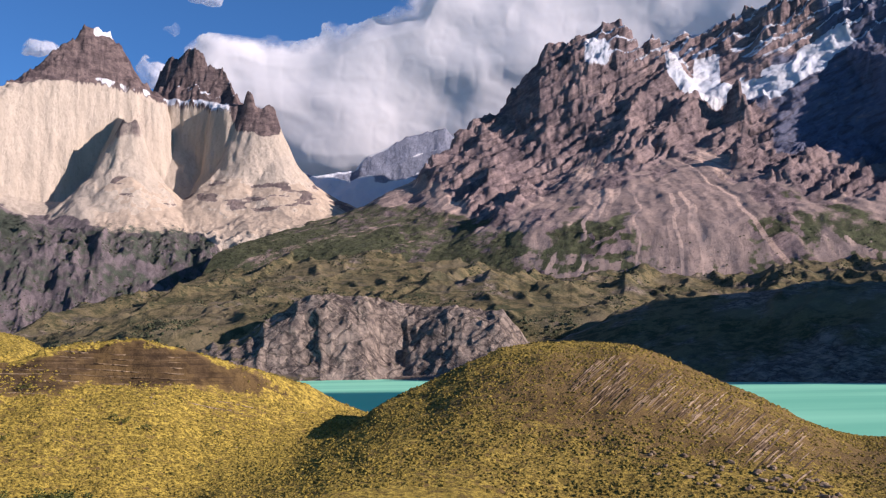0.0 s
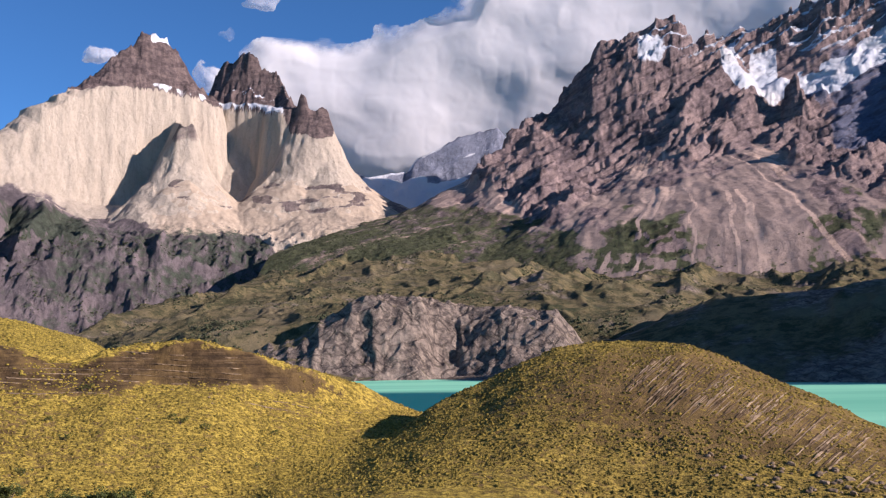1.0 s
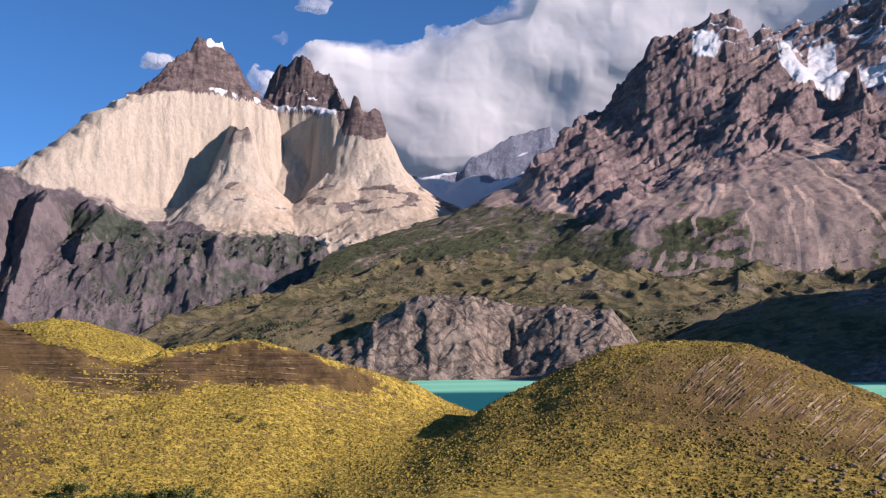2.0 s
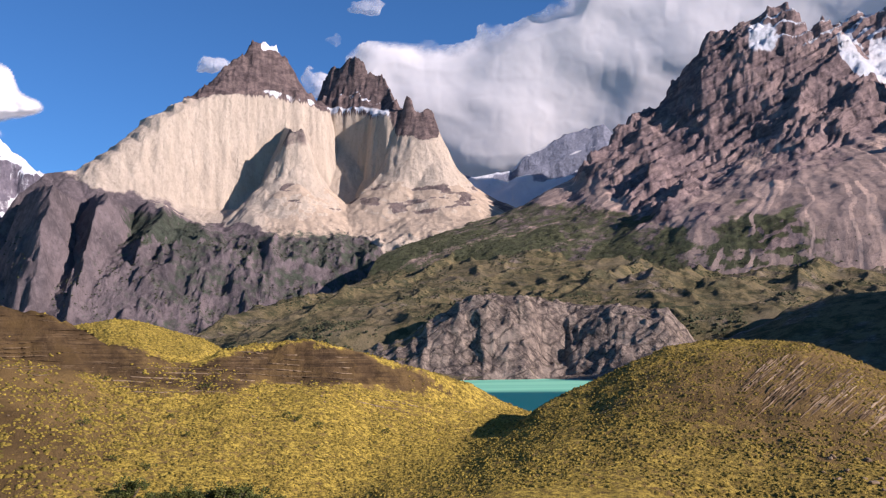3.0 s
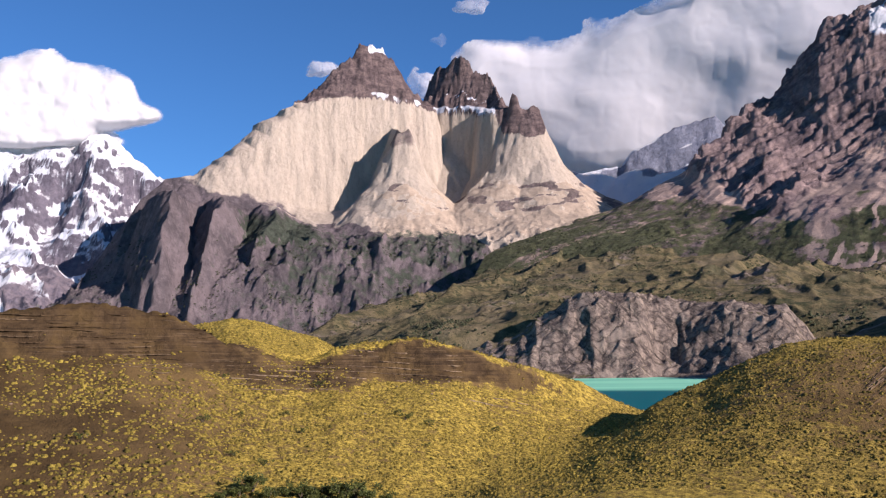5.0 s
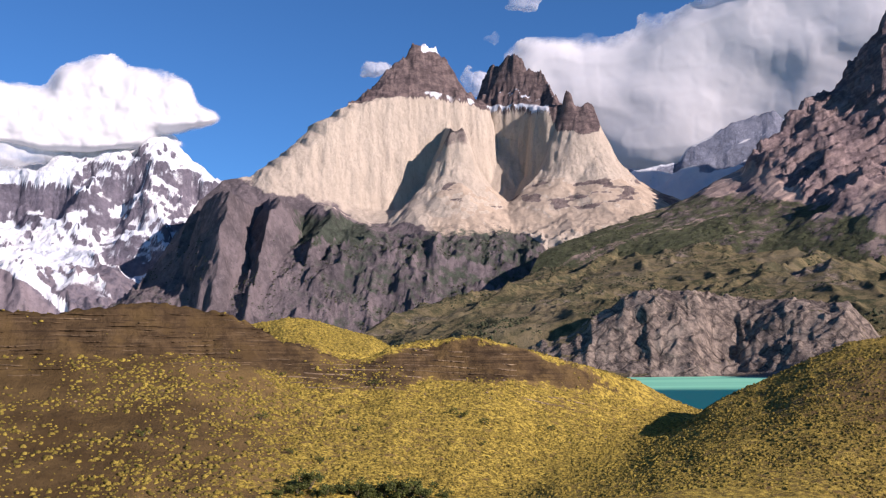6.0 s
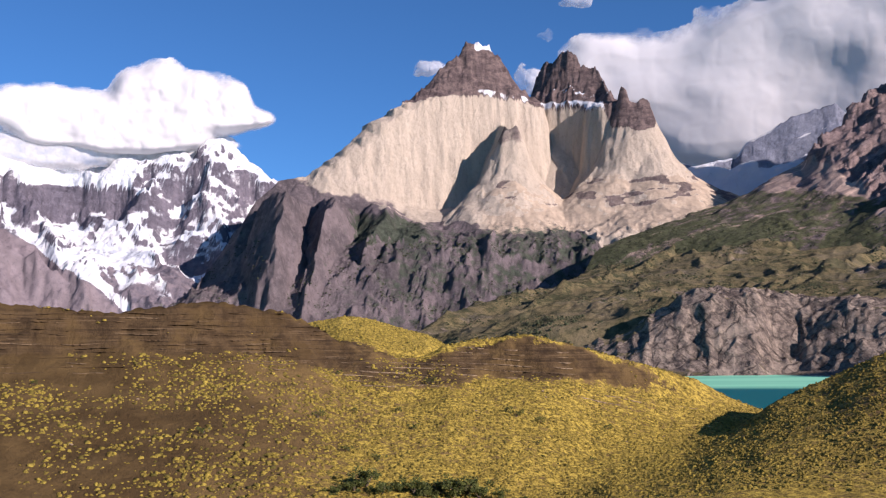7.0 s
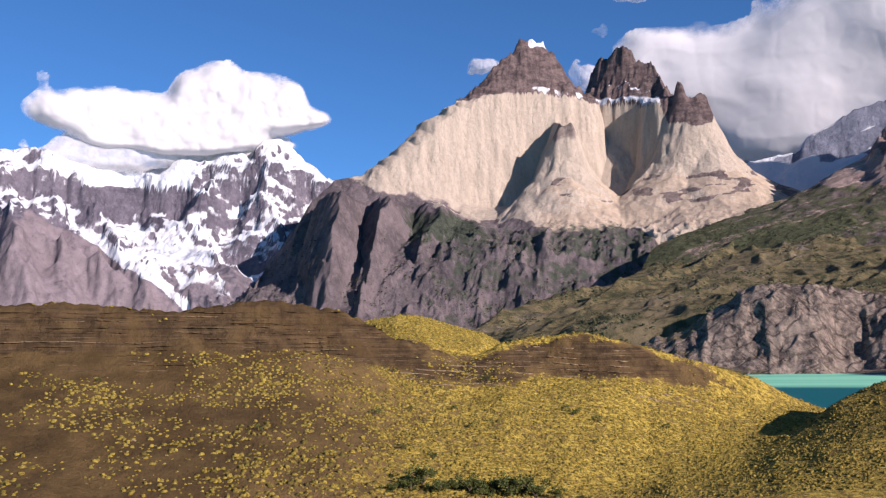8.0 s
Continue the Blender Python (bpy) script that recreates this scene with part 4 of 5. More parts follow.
def build_snow_mountain():
    c = -31
    X, Y, U, V = grid(c, -1250, 1150, 3250, 4700, 7, 7)
    wx = X + 90 * (fbm(X / 200, Y / 200, 4, 301) - 0.5)
    wy = Y + 330 * (fbm(X / 230, Y / 230, 4, 302) - 0.5)
    crest = spine(wx, wy, (0, 130, 165, 330, 600, 900), [
        (-48, 4420, 11, 9.8, 8.4, 7.4, 5, 3), (-42, 4430, 11.2, 9.8, 8.4, 7.4, 5, 3), (-38.3, 4440, 11.2, 9.9, 8.4, 7.4, 5, 3), (-36.3, 4440, 11.4, 9.9, 8.5, 7.4, 5, 3), (-33.6, 4440, 11.0, 9.9, 8.3, 7.3, 5, 3), (-30, 4440, 11.3, 10, 8.3, 7.2, 5, 2.9), (-27, 4440, 11.6, 10.1, 8.6, 7.2, 5, 2.9), (-24.4, 4440, 12.1, 10.6, 9.2, 7.4, 5, 2.9),
        (-23.1, 4440, 12.75, 11.2, 9.8, 7.6, 5, 2.9), (-22.1, 4440, 12.4, 11, 9.7, 7.6, 5, 2.9), (-21, 4440, 11.5, 10.4, 9.2, 7.4, 5, 2.8), (-19.5, 4440, 10, 9.2, 8.3, 7, 4.8, 2.8), (-16, 4440, 8.5, 8, 7.4, 6, 4, 2.6)])
    spurs = np.full(X.shape, -1e4)
    for rows in ([(-38, 4150, 8.6), (-36.8, 3950, 8.0), (-33.0, 3750, 5.6), (-29.6, 3600, 3.0)], [(-26.6, 4300, 10.6), (-27, 4100, 7.6), (-27.6, 3850, 4.6)], [(-23.2, 4400, 12.2), (-23.4, 4200, 9.6), (-24.4, 3950, 6.0), (-25.4, 3700, 3.2)], [(-31, 4260, 8.2), (-30.6, 4050, 6.4), (-30.4, 3850, 4.2)]):
        spurs = np.maximum(spurs, spine(wx, wy, (0, 120, 300), [(b, r, e, e - 1.3, e - 3.4) for b, r, e in rows]))
    Z = np.maximum(crest, spurs)
    Z = Z + (crags((U + 0.2 * V) / 200, V / 360, 6, 311) - 0.4) * (130 - 95 * ease(9.8, 10.6, angle_of(X, Y, Z))) + (crags(X / 60, Y / 60, 4, 313) - 0.4) * 14
    Z = Z - 200 * ease(V.min() + 420, V.min(), V)
    X2, Y2, s = flute(X, Y, Z, U, V, c, 20)
    el = angle_of(X, Y, Z)
    n = fbm(X / 110, Y / 110, 5, 315) - 0.5
    chute = ease(0.50, 0.62, fbm((U + 0.5 * V) / 70, V / 330, 4, 317))
    deg = np.degrees(np.arctan2(X, Y))
    snow = ease(4.0, 7.0, el + 3.5 * n) * ease(2.2, 0.9, s + 1.3 * n) * 0.75 + 0.66 * chute * ease(2.8, 4.6, el + 2 * n) * ease(2.8, 1.4, s) + 0.6 * ease(9.5, 10.2, el + n) * ease(2.2, 1.3, s)
    snow = np.clip(snow, 0.34 * ease(4, 6, el), 0.72) + 0.9 * (fbm((U + 0.6 * Z) / 50, (Z - 0.3 * U) / 22, 5, 319, 0.65) - 0.5) * ease(4, 5, el)
    shelf = ease(-35, -33.5, deg) * ease(-27.4, -28.4, deg)
    bare = ease(0.3, -0.5, el - np.interp(deg, [-38, -36.7, -33.7, -31, -28.7, -27.5], [7.9, 8.2, 6.8, 5.2, 3.0, 1]) + 1.2 * n)
    snow = np.maximum(snow * (1 - bare) * (1 - shelf * ease(8.2, 8.5, el + n) * ease(9.9, 9.6, el + 0.5 * n)), shelf * ease(9.6, 9.9, el + 0.5 * n))
    snow = np.maximum(snow, 0.9 * ease(0.55, 0.25, np.abs(el - np.interp(deg, [-34, -32, -29, -27.8], [7.2, 6.0, 4.0, 2.6]) + n)) * ease(-34.5, -33.5, deg) * ease(-27.5, -28.2, deg))
    ob = sheet("mountain", X2, Y2, Z, SNOWY, {"pale": np.zeros_like(X), "scree": np.maximum(0.5 * ease(7, 5, el), bare), "veg": 0.35 * ease(4.5, 3, el), "snow": snow})
    tagged(ob, "distant glaciated mountain of dark rock and snowfields", "mountain")


build_snow_mountain()


def build_far_peak():
    c = 10
    X, Y, U, V = grid(c, -600, 700, 3900, 4450, 6, 5)
    wx, wy = X + 30 * (fbm(X / 120, Y / 120, 4, 401) - 0.5), Y + 30 * (fbm(X / 120, Y / 120, 4, 402) - 0.5)
    Z = spine(wx, wy, (0, 60, 110, 300), [(2, 4250, 11.9, 11.0, 10, 8.5), (3.7, 4250, 11.9, 11, 10, 8.5), (4.5, 4250, 11.5, 10.8, 10, 8.5), (5.2, 4250, 11.2, 10.6, 10, 8.6), (7.7, 4250, 11.25, 10.6, 10, 8.6), (8.1, 4250, 12.1, 11.1, 10.2, 8.7), (9.6, 4250, 12.8, 11.4, 10.4, 8.8), (10.7, 4250, 13.5, 12, 10.8, 9), (13.0, 4250, 14.1, 12.4, 11, 9.2), (13.7, 4250, 13.5, 12.2, 11, 9.2), (16, 4250, 12, 11.5, 10.5, 9.2)])
    Z = Z + (crags(X / 120, Y / 120, 6, 411) - 0.4) * 24 + (smooth_noise((Z - 0.35 * U) / 34, U / 260, 417) - 0.5) * 26
    Z = Z - 200 * ease(V.min() + 420, V.min(), V)
    X2, Y2, s = flute(X, Y, Z, U, V, c, 9, 60, 40)
    el = angle_of(X, Y, Z)
    n = fbm(X / 90, Y / 90, 5, 415) - 0.5
    band = smooth_noise((Z - 0.35 * U) / 34 + 1.2 * n, U / 260, 417)
    snow = ease(2.6, 1.2, s) * ease(0.54, 0.68, band) * ease(10.2, 11.4, el + n) * 0.95 + ease(4, 2, s) * ease(10.9, 10.5, el + n)
    ob = sheet("mountain", X2, Y2, Z, HAZED_ROCK, {"pale": np.zeros_like(X), "scree": np.zeros_like(X), "veg": np.zeros_like(X), "snow": snow})
    tagged(ob, "far blue-grey peak with thin snow bands", "mountain")


build_far_peak()


# ---- clouds ----
def cloud(label, r, lobes, bearings, rises, depth, seed, soft=1.0, lean=0.0, grain=1.0, thin=1.0, knobs=1.0, slant=0.0, belly=0.0):
    """A billowing cloud body: a front and a flatter back that meet at a frayed rim. Lobes: bearing, elevation, half-width, half-height in degrees."""
    step = 0.1 * min(grain, 1)
    A, E = np.meshgrid(np.arange(bearings[0], bearings[1], step), np.arange(rises[0], rises[1], step))
    body = np.zeros(A.shape)
    a, e = A / grain, E / grain
    lump = (fbm(a / 2.6, e / 2.0, 2, seed, 0.5) - 0.5) * 1.0
    fray = (fbm(a / 1.3, e / 1.1, 6, seed + 60, 0.6) - 0.5) * 0.9
    for lb, le, w, h in lobes:
        body = body + np.exp(-1.5 * (((A - lb) / w) ** 2 + ((E - le) / h) ** 2))
    body = np.minimum(body, 1.2) * 1.9 - 0.75 + lump * soft
    frayed = np.where(body > -0.16, body + fray * soft, -1.0)
    puff = ease(-0.35, 1.1, body) ** 0.7
    billow = (1 - 0.4 * knobs) * fbm(a / 6.0, e / 4.5, 2, seed + 20) + knobs * (0.27 * fbm(a / 1.9, e / 1.6, 3, seed + 30) + 0.13 * puffs(a / 0.9, e / 0.8, 3, seed + 40))
    out = depth * (puff * (0.1 + 1.3 * billow) + 0.3 * np.clip(body, 0, 1.5)) + lean * (E - rises[0]) * puff * ease(3, 13, A)
    r = r + slant * 0.5 * (A - 8 + np.sqrt((A - 8) ** 2 + 90)) + belly * np.clip((19 - E + 5 * (fbm(A / 9, E / 7, 2, seed + 80) - 0.5)) / 8, 0, 1.1) ** 2
    b = np.radians(A)
    whole_density = 0.36 + frayed * 0.75
    cells = (frayed[:-1, :-1] > -0.45) | (frayed[1:, 1:] > -0.45)
    whole = new("cloud")
    for side, name in ((1, "cloud_front"), (-0.2, "cloud_back")):
        R = r - side * out
        sheet(name, R * np.sin(b), R * np.cos(b), EYE + R * np.tan(np.radians(E)), CLOUD, {"body": np.minimum(whole_density, thin)}, whole, cells)
    tagged(whole, label, "cloud")


cloud("large grey-white cumulus bank behind the mountains", 4510, [(-0.6, 16.3, 2.6, 2.5), (1.8, 16.2, 3.0, 2.4), (5, 16.2, 3.4, 2.7), (8.6, 16.8, 3.4, 3.0), (11, 17, 4, 3.2), (16, 18, 7, 5), (23, 19, 8, 5), (30, 21, 8, 3.4), (5, 12.6, 4.5, 2.6), (11, 12.8, 5, 2.8), (15, 15, 5, 3.5), (21, 15, 6, 4.5), (28, 17, 7, 4.5), (36, 19, 8, 5), (14, 20.8, 2.2, 2.4), (20, 21, 6, 3), (34, 22, 8, 3)], (-6, 42), (9.5, 22.5), 85, 500, 0.9, 9, knobs=0.18, slant=14, belly=150)
cloud("white cumulus cloud resting over the snowy mountain", 4430, [(-35.0, 13.7, 2.0, 1.3), (-32.6, 13.6, 2.2, 1.6), (-30.0, 13.5, 2.2, 1.6), (-27.6, 13.7, 2.2, 1.6), (-25.2, 13.9, 2.2, 1.6), (-22.6, 13.9, 2.0, 1.1), (-20.9, 14.0, 1.2, 0.5), (-22.3, 14.7, 1.5, 1.0), (-28.3, 15.5, 1.15, 1.3), (-26.6, 16.0, 1.3, 1.1), (-24.4, 15.6, 1.3, 1.05), (-22.2, 15.4, 0.95, 0.8), (-32.6, 12.5, 2.2, 0.8), (-29, 12.2, 3.0, 0.8), (-26, 12.5, 2.0, 0.7)], (-40, -17), (10, 19), 105, 540, 1.2)
cloud("thin white veil of cloud along the glacier rim", 4420, [(-34, 11.6, 3.0, 1.0), (-30.5, 11.5, 4.0, 1.0), (-26.5, 11.9, 3.2, 1.0), (-23.6, 12.6, 2.2, 0.9)], (-40, -18), (9.5, 15), 40, 550, 1.5, 0, 0.6, 0.6)
cloud("small white cloud scrap beside the summit", 4300, [(-10.5, 17.1, 1.2, 0.5)], (-13, -7), (15.8, 18.6), 40, 560, 1.5, 0, 0.35, 0.52)
cloud("small white cloud scrap between the two summits", 4350, [(-4.5, 16.3, 0.9, 0.9)], (-7, -2), (14.8, 18.2), 40, 580, 1.5, 0, 0.35, 0.5)
cloud("thin wisp of cloud in the blue sky", 4300, [(-1.4, 20.8, 1.3, 0.45)], (-4.5, 1.5), (19.4, 21.8), 20, 600, 1.6, 0, 0.3, 0.3)
cloud("thin wisp of cloud in the blue sky", 4300, [(-3.3, 18.8, 0.5, 0.3)], (-4.5, -2), (18, 19.6), 10, 610, 1.6, 0, 0.2, 0.28)


def shading_cloud():
    """An unseen cloud high beside the valley, placed to throw its shadow on the headland."""
    bm = bmesh.new()
    bmesh.ops.create_icosphere(bm, subdivisions=5, radius=1.0)
    for v in bm.verts:
        n = noise.fractal(v.co * 1.6, 0.9, 2.0, 5)
        v.co *= 1 + 0.3 * n
        v.co.x, v.co.y, v.co.z = v.co.x * 330, v.co.y * 430, v.co.z * 105
    me = bpy.data.meshes.new("cloud")
    bm.to_mesh(me)
    bm.free()
    me.polygons.foreach_set("use_smooth", np.ones(len(me.polygons), dtype=bool))
    at = me.attributes.new("body", "FLOAT", "POINT")
    at.data.foreach_set("value", np.ones(len(me.vertices), dtype=np.float32))
    me.materials.append(CLOUD)
    ob = new("cloud", me)
    spot_lit = Vector((930, 1330, 60))
    ob.matrix_basis = Matrix.Translation(spot_lit + SUNWARD * 1700) @ pose(0, 0, 0, 0, 0, 90 - SUN_BEARING)
    tagged(ob, "white cloud out of view beside the valley, shading the headland", "cloud")


shading_cloud()


# ---- woods on the far slopes ----
def from_arrays(name, verts, faces, smooth=True):
    me = bpy.data.meshes.new(name)
    faces = np.asarray(faces, dtype=np.int32)
    n, k = faces.shape
    me.vertices.add(len(verts))
    me.vertices.foreach_set("co", np.asarray(verts, dtype=np.float32).ravel())
    me.loops.add(n * k)
    me.loops.foreach_set("vertex_index", faces.ravel())
    me.polygons.add(n)
    me.polygons.foreach_set("loop_start", np.arange(0, n * k, k, dtype=np.int32))
    me.polygons.foreach_set("loop_total", np.full(n, k, dtype=np.int32))
    me.update(calc_edges=True)
    me.polygons.foreach_set("use_smooth", np.full(n, smooth, dtype=bool))
    return me


def wood_material():
    m = Nodes("beech_wood")
    own = m.node("ShaderNodeNewGeometry", 8)
    colour = m.mix(own, (0.035, 0.043, 0.024), (0.068, 0.074, 0.04))
    return m.done(m.mix(m.range(m.noise(2.5, 4, 0.7), 0.4, 0.7, 0, 0.5), colour, (0.026, 0.034, 0.016)), 0.9, None, 0.1)


WOOD = wood_material()


def build_woods():
    rng = np.random.default_rng(17)
    ring = np.arange(6) * math.pi / 3
    shape = np.array([(math.cos(a), math.sin(a), 0.0) for a in ring] + [(0.8 * math.cos(a + 0.5), 0.8 * math.sin(a + 0.5), 0.7) for a in ring] + [(0.0, 0.0, 1.1)])
    F0 = []
    for k in range(6):
        q = (k + 1) % 6
        F0 += [(k, q, 6 + k), (q, 6 + q, 6 + k), (6 + k, 6 + q, 12)]
    verts, count = [], 0
    for X, Y, Z, weight, n in woods:
        w = np.clip(weight, 0, 1).ravel()
        pick = rng.choice(len(w), n, p=w / w.sum())
        size = rng.uniform(1.3, 3.6, n)
        V = shape[None] * (1 + rng.uniform(-0.35, 0.35, (n, 13, 1))) * size[:, None, None]
        at = np.stack([X.ravel()[pick] + rng.uniform(-6, 6, n), Y.ravel()[pick] + rng.uniform(-6, 6, n), Z.ravel()[pick] - 1.2], -1)
        verts.append((V + at[:, None]).reshape(-1, 3))
        count += n
    F = (np.array(F0)[None] + (np.arange(count) * 13)[:, None, None]).reshape(-1, 3)
    me = from_arrays("woodland", np.concatenate(verts), F)
    me.materials.append(WOOD)
    tagged(new("woodland", me), "dark green beech scrub in patches on the far slopes", "woods", kind="stuff")


build_woods()


# ---- foreground: tussocks, rock layers, stones, shrubs ----
def part(name, mesh, material, parent=None, label=""):
    mesh.materials.append(material)
    ob = new(name, mesh)
    ob.parent = parent
    return tagged(ob, label) if label else ob


def tussock_material():
    m = Nodes("tussock_grass")
    own = m.node("ShaderNodeNewGeometry", 8)
    fine = m.noise(0.16, 5, 0.75)
    east = m.range(m.math("ADD", m.node("ShaderNodeSeparateXYZ", 0, Vector=m.place), m.math("MULTIPLY", m.noise(16, 4), 24.0)), 18, 44)
    colour = m.mix(own, (0.19, 0.142, 0.032), (0.44, 0.335, 0.062))
    colour = m.mix(m.math("MULTIPLY", east, 0.8), colour, m.mix(own, (0.11, 0.084, 0.022), (0.34, 0.25, 0.056)))
    colour = m.mix(m.range(own, 0.0, 0.2, 0.7, 0.0), colour, (0.09, 0.085, 0.022))
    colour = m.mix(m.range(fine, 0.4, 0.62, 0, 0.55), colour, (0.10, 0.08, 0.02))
    return m.done(colour, 0.9, m.bump(fine, 0.25, 1.0), 0.1)


TUSSOCK = tussock_material()


def build_tussocks(count=78000):
    rng = np.random.default_rng(7)
    deg = rng.uniform(-41, 41, count * 3)
    R = np.sqrt(rng.uniform(88 ** 2, 205 ** 2, count * 3))
    X, Y = R * np.sin(np.radians(deg)), R * np.cos(np.radians(deg))
    Z = near_hills(X, Y)
    e = 0.6
    slope = np.hypot(near_hills(X + e, Y) - Z, near_hills(X, Y + e) - Z) / e
    thick = 0.27 + 0.36 * ease(-22, -11, deg) - 0.1 * ease(-24, -30, deg) + 1.3 * (fbm(X / 7, Y / 7, 4, 71) - 0.5) - 0.28 * ease(1.2, 0.6, np.hypot((X - 62) / 30, (Y - 112) / 22)) - 0.5 * ease(0.5, 0.95, slope + 0.5 * (fbm(X / 4, Y / 4, 3, 73) - 0.5))
    thick = thick - 0.5 * rocky_band(deg, np.degrees(np.arctan2(Z - EYE, R)), R)
    keep = (rng.uniform(0, 1, count * 3) < thick) & (Z > 6)
    X, Y, Z, deg = X[keep][:count], Y[keep][:count], Z[keep][:count], deg[keep][:count]
    n = len(X)
    size = (0.09 + 0.17 * rng.uniform(0, 1, n) ** 2) * (1 + 0.35 * ease(-8, -20, deg))
    low, high = np.arange(7) * 2 * math.pi / 7, np.arange(5) * 2 * math.pi / 5 + 0.4
    shape = np.array([(math.cos(a), math.sin(a), -0.25) for a in low] + [(0.7 * math.cos(a), 0.7 * math.sin(a), 0.45) for a in high] + [(0.0, 0.0, 0.62)])
    caps = [(7 + k, 7 + (k + 1) % 5, 12) for k in range(5)]
    skirt = [(k, (k + 1) % 7, 7 + (k * 5 // 7)) for k in range(7)] + [(((k + 1) * 7 + 4) // 5 % 7, 7 + (k + 1) % 5, 7 + k) for k in range(5)]
    turn = rng.uniform(0, 6.28, (n, 1))
    cs, sn = np.cos(turn), np.sin(turn)
    body = shape[None] * (1 + rng.uniform(-0.55, 0.55, (n, 13, 1))) * size[:, None, None]
    V = np.stack([X[:, None] + body[..., 0] * cs - body[..., 1] * sn, Y[:, None] + body[..., 0] * sn + body[..., 1] * cs, Z[:, None] + body[..., 2] * rng.uniform(0.7, 1.2, (n, 1))], -1)
    F = (np.array(caps + skirt)[None] + (np.arange(n) * 13)[:, None, None]).reshape(-1, 3)
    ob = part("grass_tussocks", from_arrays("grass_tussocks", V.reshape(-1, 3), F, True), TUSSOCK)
    tagged(ob, "yellow-green grass tussocks scattered over the brown hills", "grass", kind="stuff")


build_tussocks()


def strata_material(name, low, high):
    m = Nodes(name)
    own = m.node("ShaderNodeObjectInfo", 5)
    grain, big = m.noise(0.35, 6, 0.7, (1, 1, 4)), m.noise(3.5, 4)
    colour = m.mix(m.range(big, 0.35, 0.65), low, high)
    colour = m.mix(m.range(own, 0.5, 1.0, 0, 0.6), colour, (0.24, 0.175, 0.108))
    colour = m.mix(m.range(grain, 0.5, 0.75, 0, 0.6), colour, (0.05, 0.035, 0.025))
    return m.done(colour, 0.93, m.bump(grain, 0.12, 1.0), 0.15)


STRATA = strata_material("layered_rock", (0.06, 0.039, 0.02), (0.115, 0.077, 0.041))
PALE_STRATA = strata_material("pale_layered_rock", (0.13, 0.09, 0.055), (0.32, 0.24, 0.155))


def front_of(deg, level, near, far):
    """Distance at which a slope first reaches a height, along each bearing."""
    rr = np.linspace(near, far, 70)
    B, R = np.meshgrid(np.radians(deg), rr, indexing="ij")
    H = near_hills(R * np.sin(B), R * np.cos(B))
    over = H >= level[:, None]
    first = np.argmax(over, 1)
    return np.where(over.any(1), rr[first], np.nan)


def build_outcrop(label, b0, b1, rise, layers, gap, near, far, seed, dip=0.0, rock=STRATA):
    """Beds of rock that stick out of a scarp, one above the other."""
    whole = new("rock_outcrop")
    rng = np.random.default_rng(seed)
    deg = np.arange(b0, b1, 0.12)
    base = EYE + (near + far) / 2 * math.tan(radians(rise))
    for k in range(layers):
        thick = gap * rng.uniform(0.1, 0.34)
        level = base + k * gap + rng.uniform(-0.1, 0.1) + dip * (deg - b0) + 0.5 * (fbm(deg / 4, deg * 0 + k * 0.15, 3, seed) - 0.5) + 0.45 * (fbm(deg / 2.2, deg * 0 + k * 0.3, 3, seed + 9) - 0.5)
        R = front_of(deg, level, near, far)
        out = 1.1 * (fbm(deg / 1.4, deg * 0 + k * 0.7, 4, seed + 5) - 0.46) + 0.25 * (fbm(deg / 0.2, deg * 0 + k, 2, seed + 6) - 0.5)
        out = np.where(np.isnan(R), -1, out)
        R = np.where(np.isnan(R), far, R)
        show = out > -0.02
        runs, start = [], None
        for i, on in enumerate(np.append(show, False)):
            if on and start is None:
                start = i
            elif not on and start is not None:
                if i - start > 3:
                    runs.append((start, i))
                start = None
        for a, z in runs:
            b = np.radians(deg[a:z])
            n = len(b)
            taper = np.minimum(1, np.minimum(np.arange(n), np.arange(n)[::-1]) / 3 + 0.15)
            lip = R[a:z] - (out[a:z] + 0.2) * taper
            lev, th = level[a:z], thick * taper
            rows = [(lip + 0.12, lev - th), (lip, lev - th * 0.75), (lip - 0.03, lev - th * 0.2), (lip + 0.1, lev), (R[a:z] + 2.0, lev + 0.05), (R[a:z] + 2.0, lev - th - 0.3)]
            V = np.stack([np.stack([r * np.sin(b), r * np.cos(b), h], -1) for r, h in rows], 1).reshape(-1, 3)
            F = [(i * 6 + j, i * 6 + (j + 1) % 6, (i + 1) * 6 + (j + 1) % 6, (i + 1) * 6 + j) for i in range(n - 1) for j in range(6)]
            part("rock_layer", from_arrays("rock_layer", V, F, False), rock, whole)
    tagged(whole, label, "rock outcrop")


build_outcrop("brown layered rock band along the top of the grassy hill", -44, -16.6, -0.6, 14, 0.62, 132, 147, 811)
build_outcrop("thin tilted rock beds on the shoulder of the hill", -17, -9.4, -1.5, 7, 0.62, 134, 152, 821, -0.06, PALE_STRATA)
build_outcrop("broken rock beds below the crest of the grassy hill", -9.6, -1.5, -1.0, 6, 0.8, 138, 156, 831, -0.12, PALE_STRATA)
build_outcrop("low rock bed on the sloping end of the hill", -2, 5, -2.2, 2, 0.9, 140, 164, 841, -0.5, PALE_STRATA)


def ground_seen(deg, rise):
    """Distances at which the ground meets level sight lines of the given bearings and elevations."""
    rr = np.linspace(89, 150, 240)
    B, R = np.meshgrid(np.radians(deg), rr, indexing="ij")
    over = near_hills(R * np.sin(B), R * np.cos(B)) >= EYE + R * np.tan(np.radians(rise))[:, None]
    return np.where(over.any(1), rr[np.argmax(over, 1)], 150)


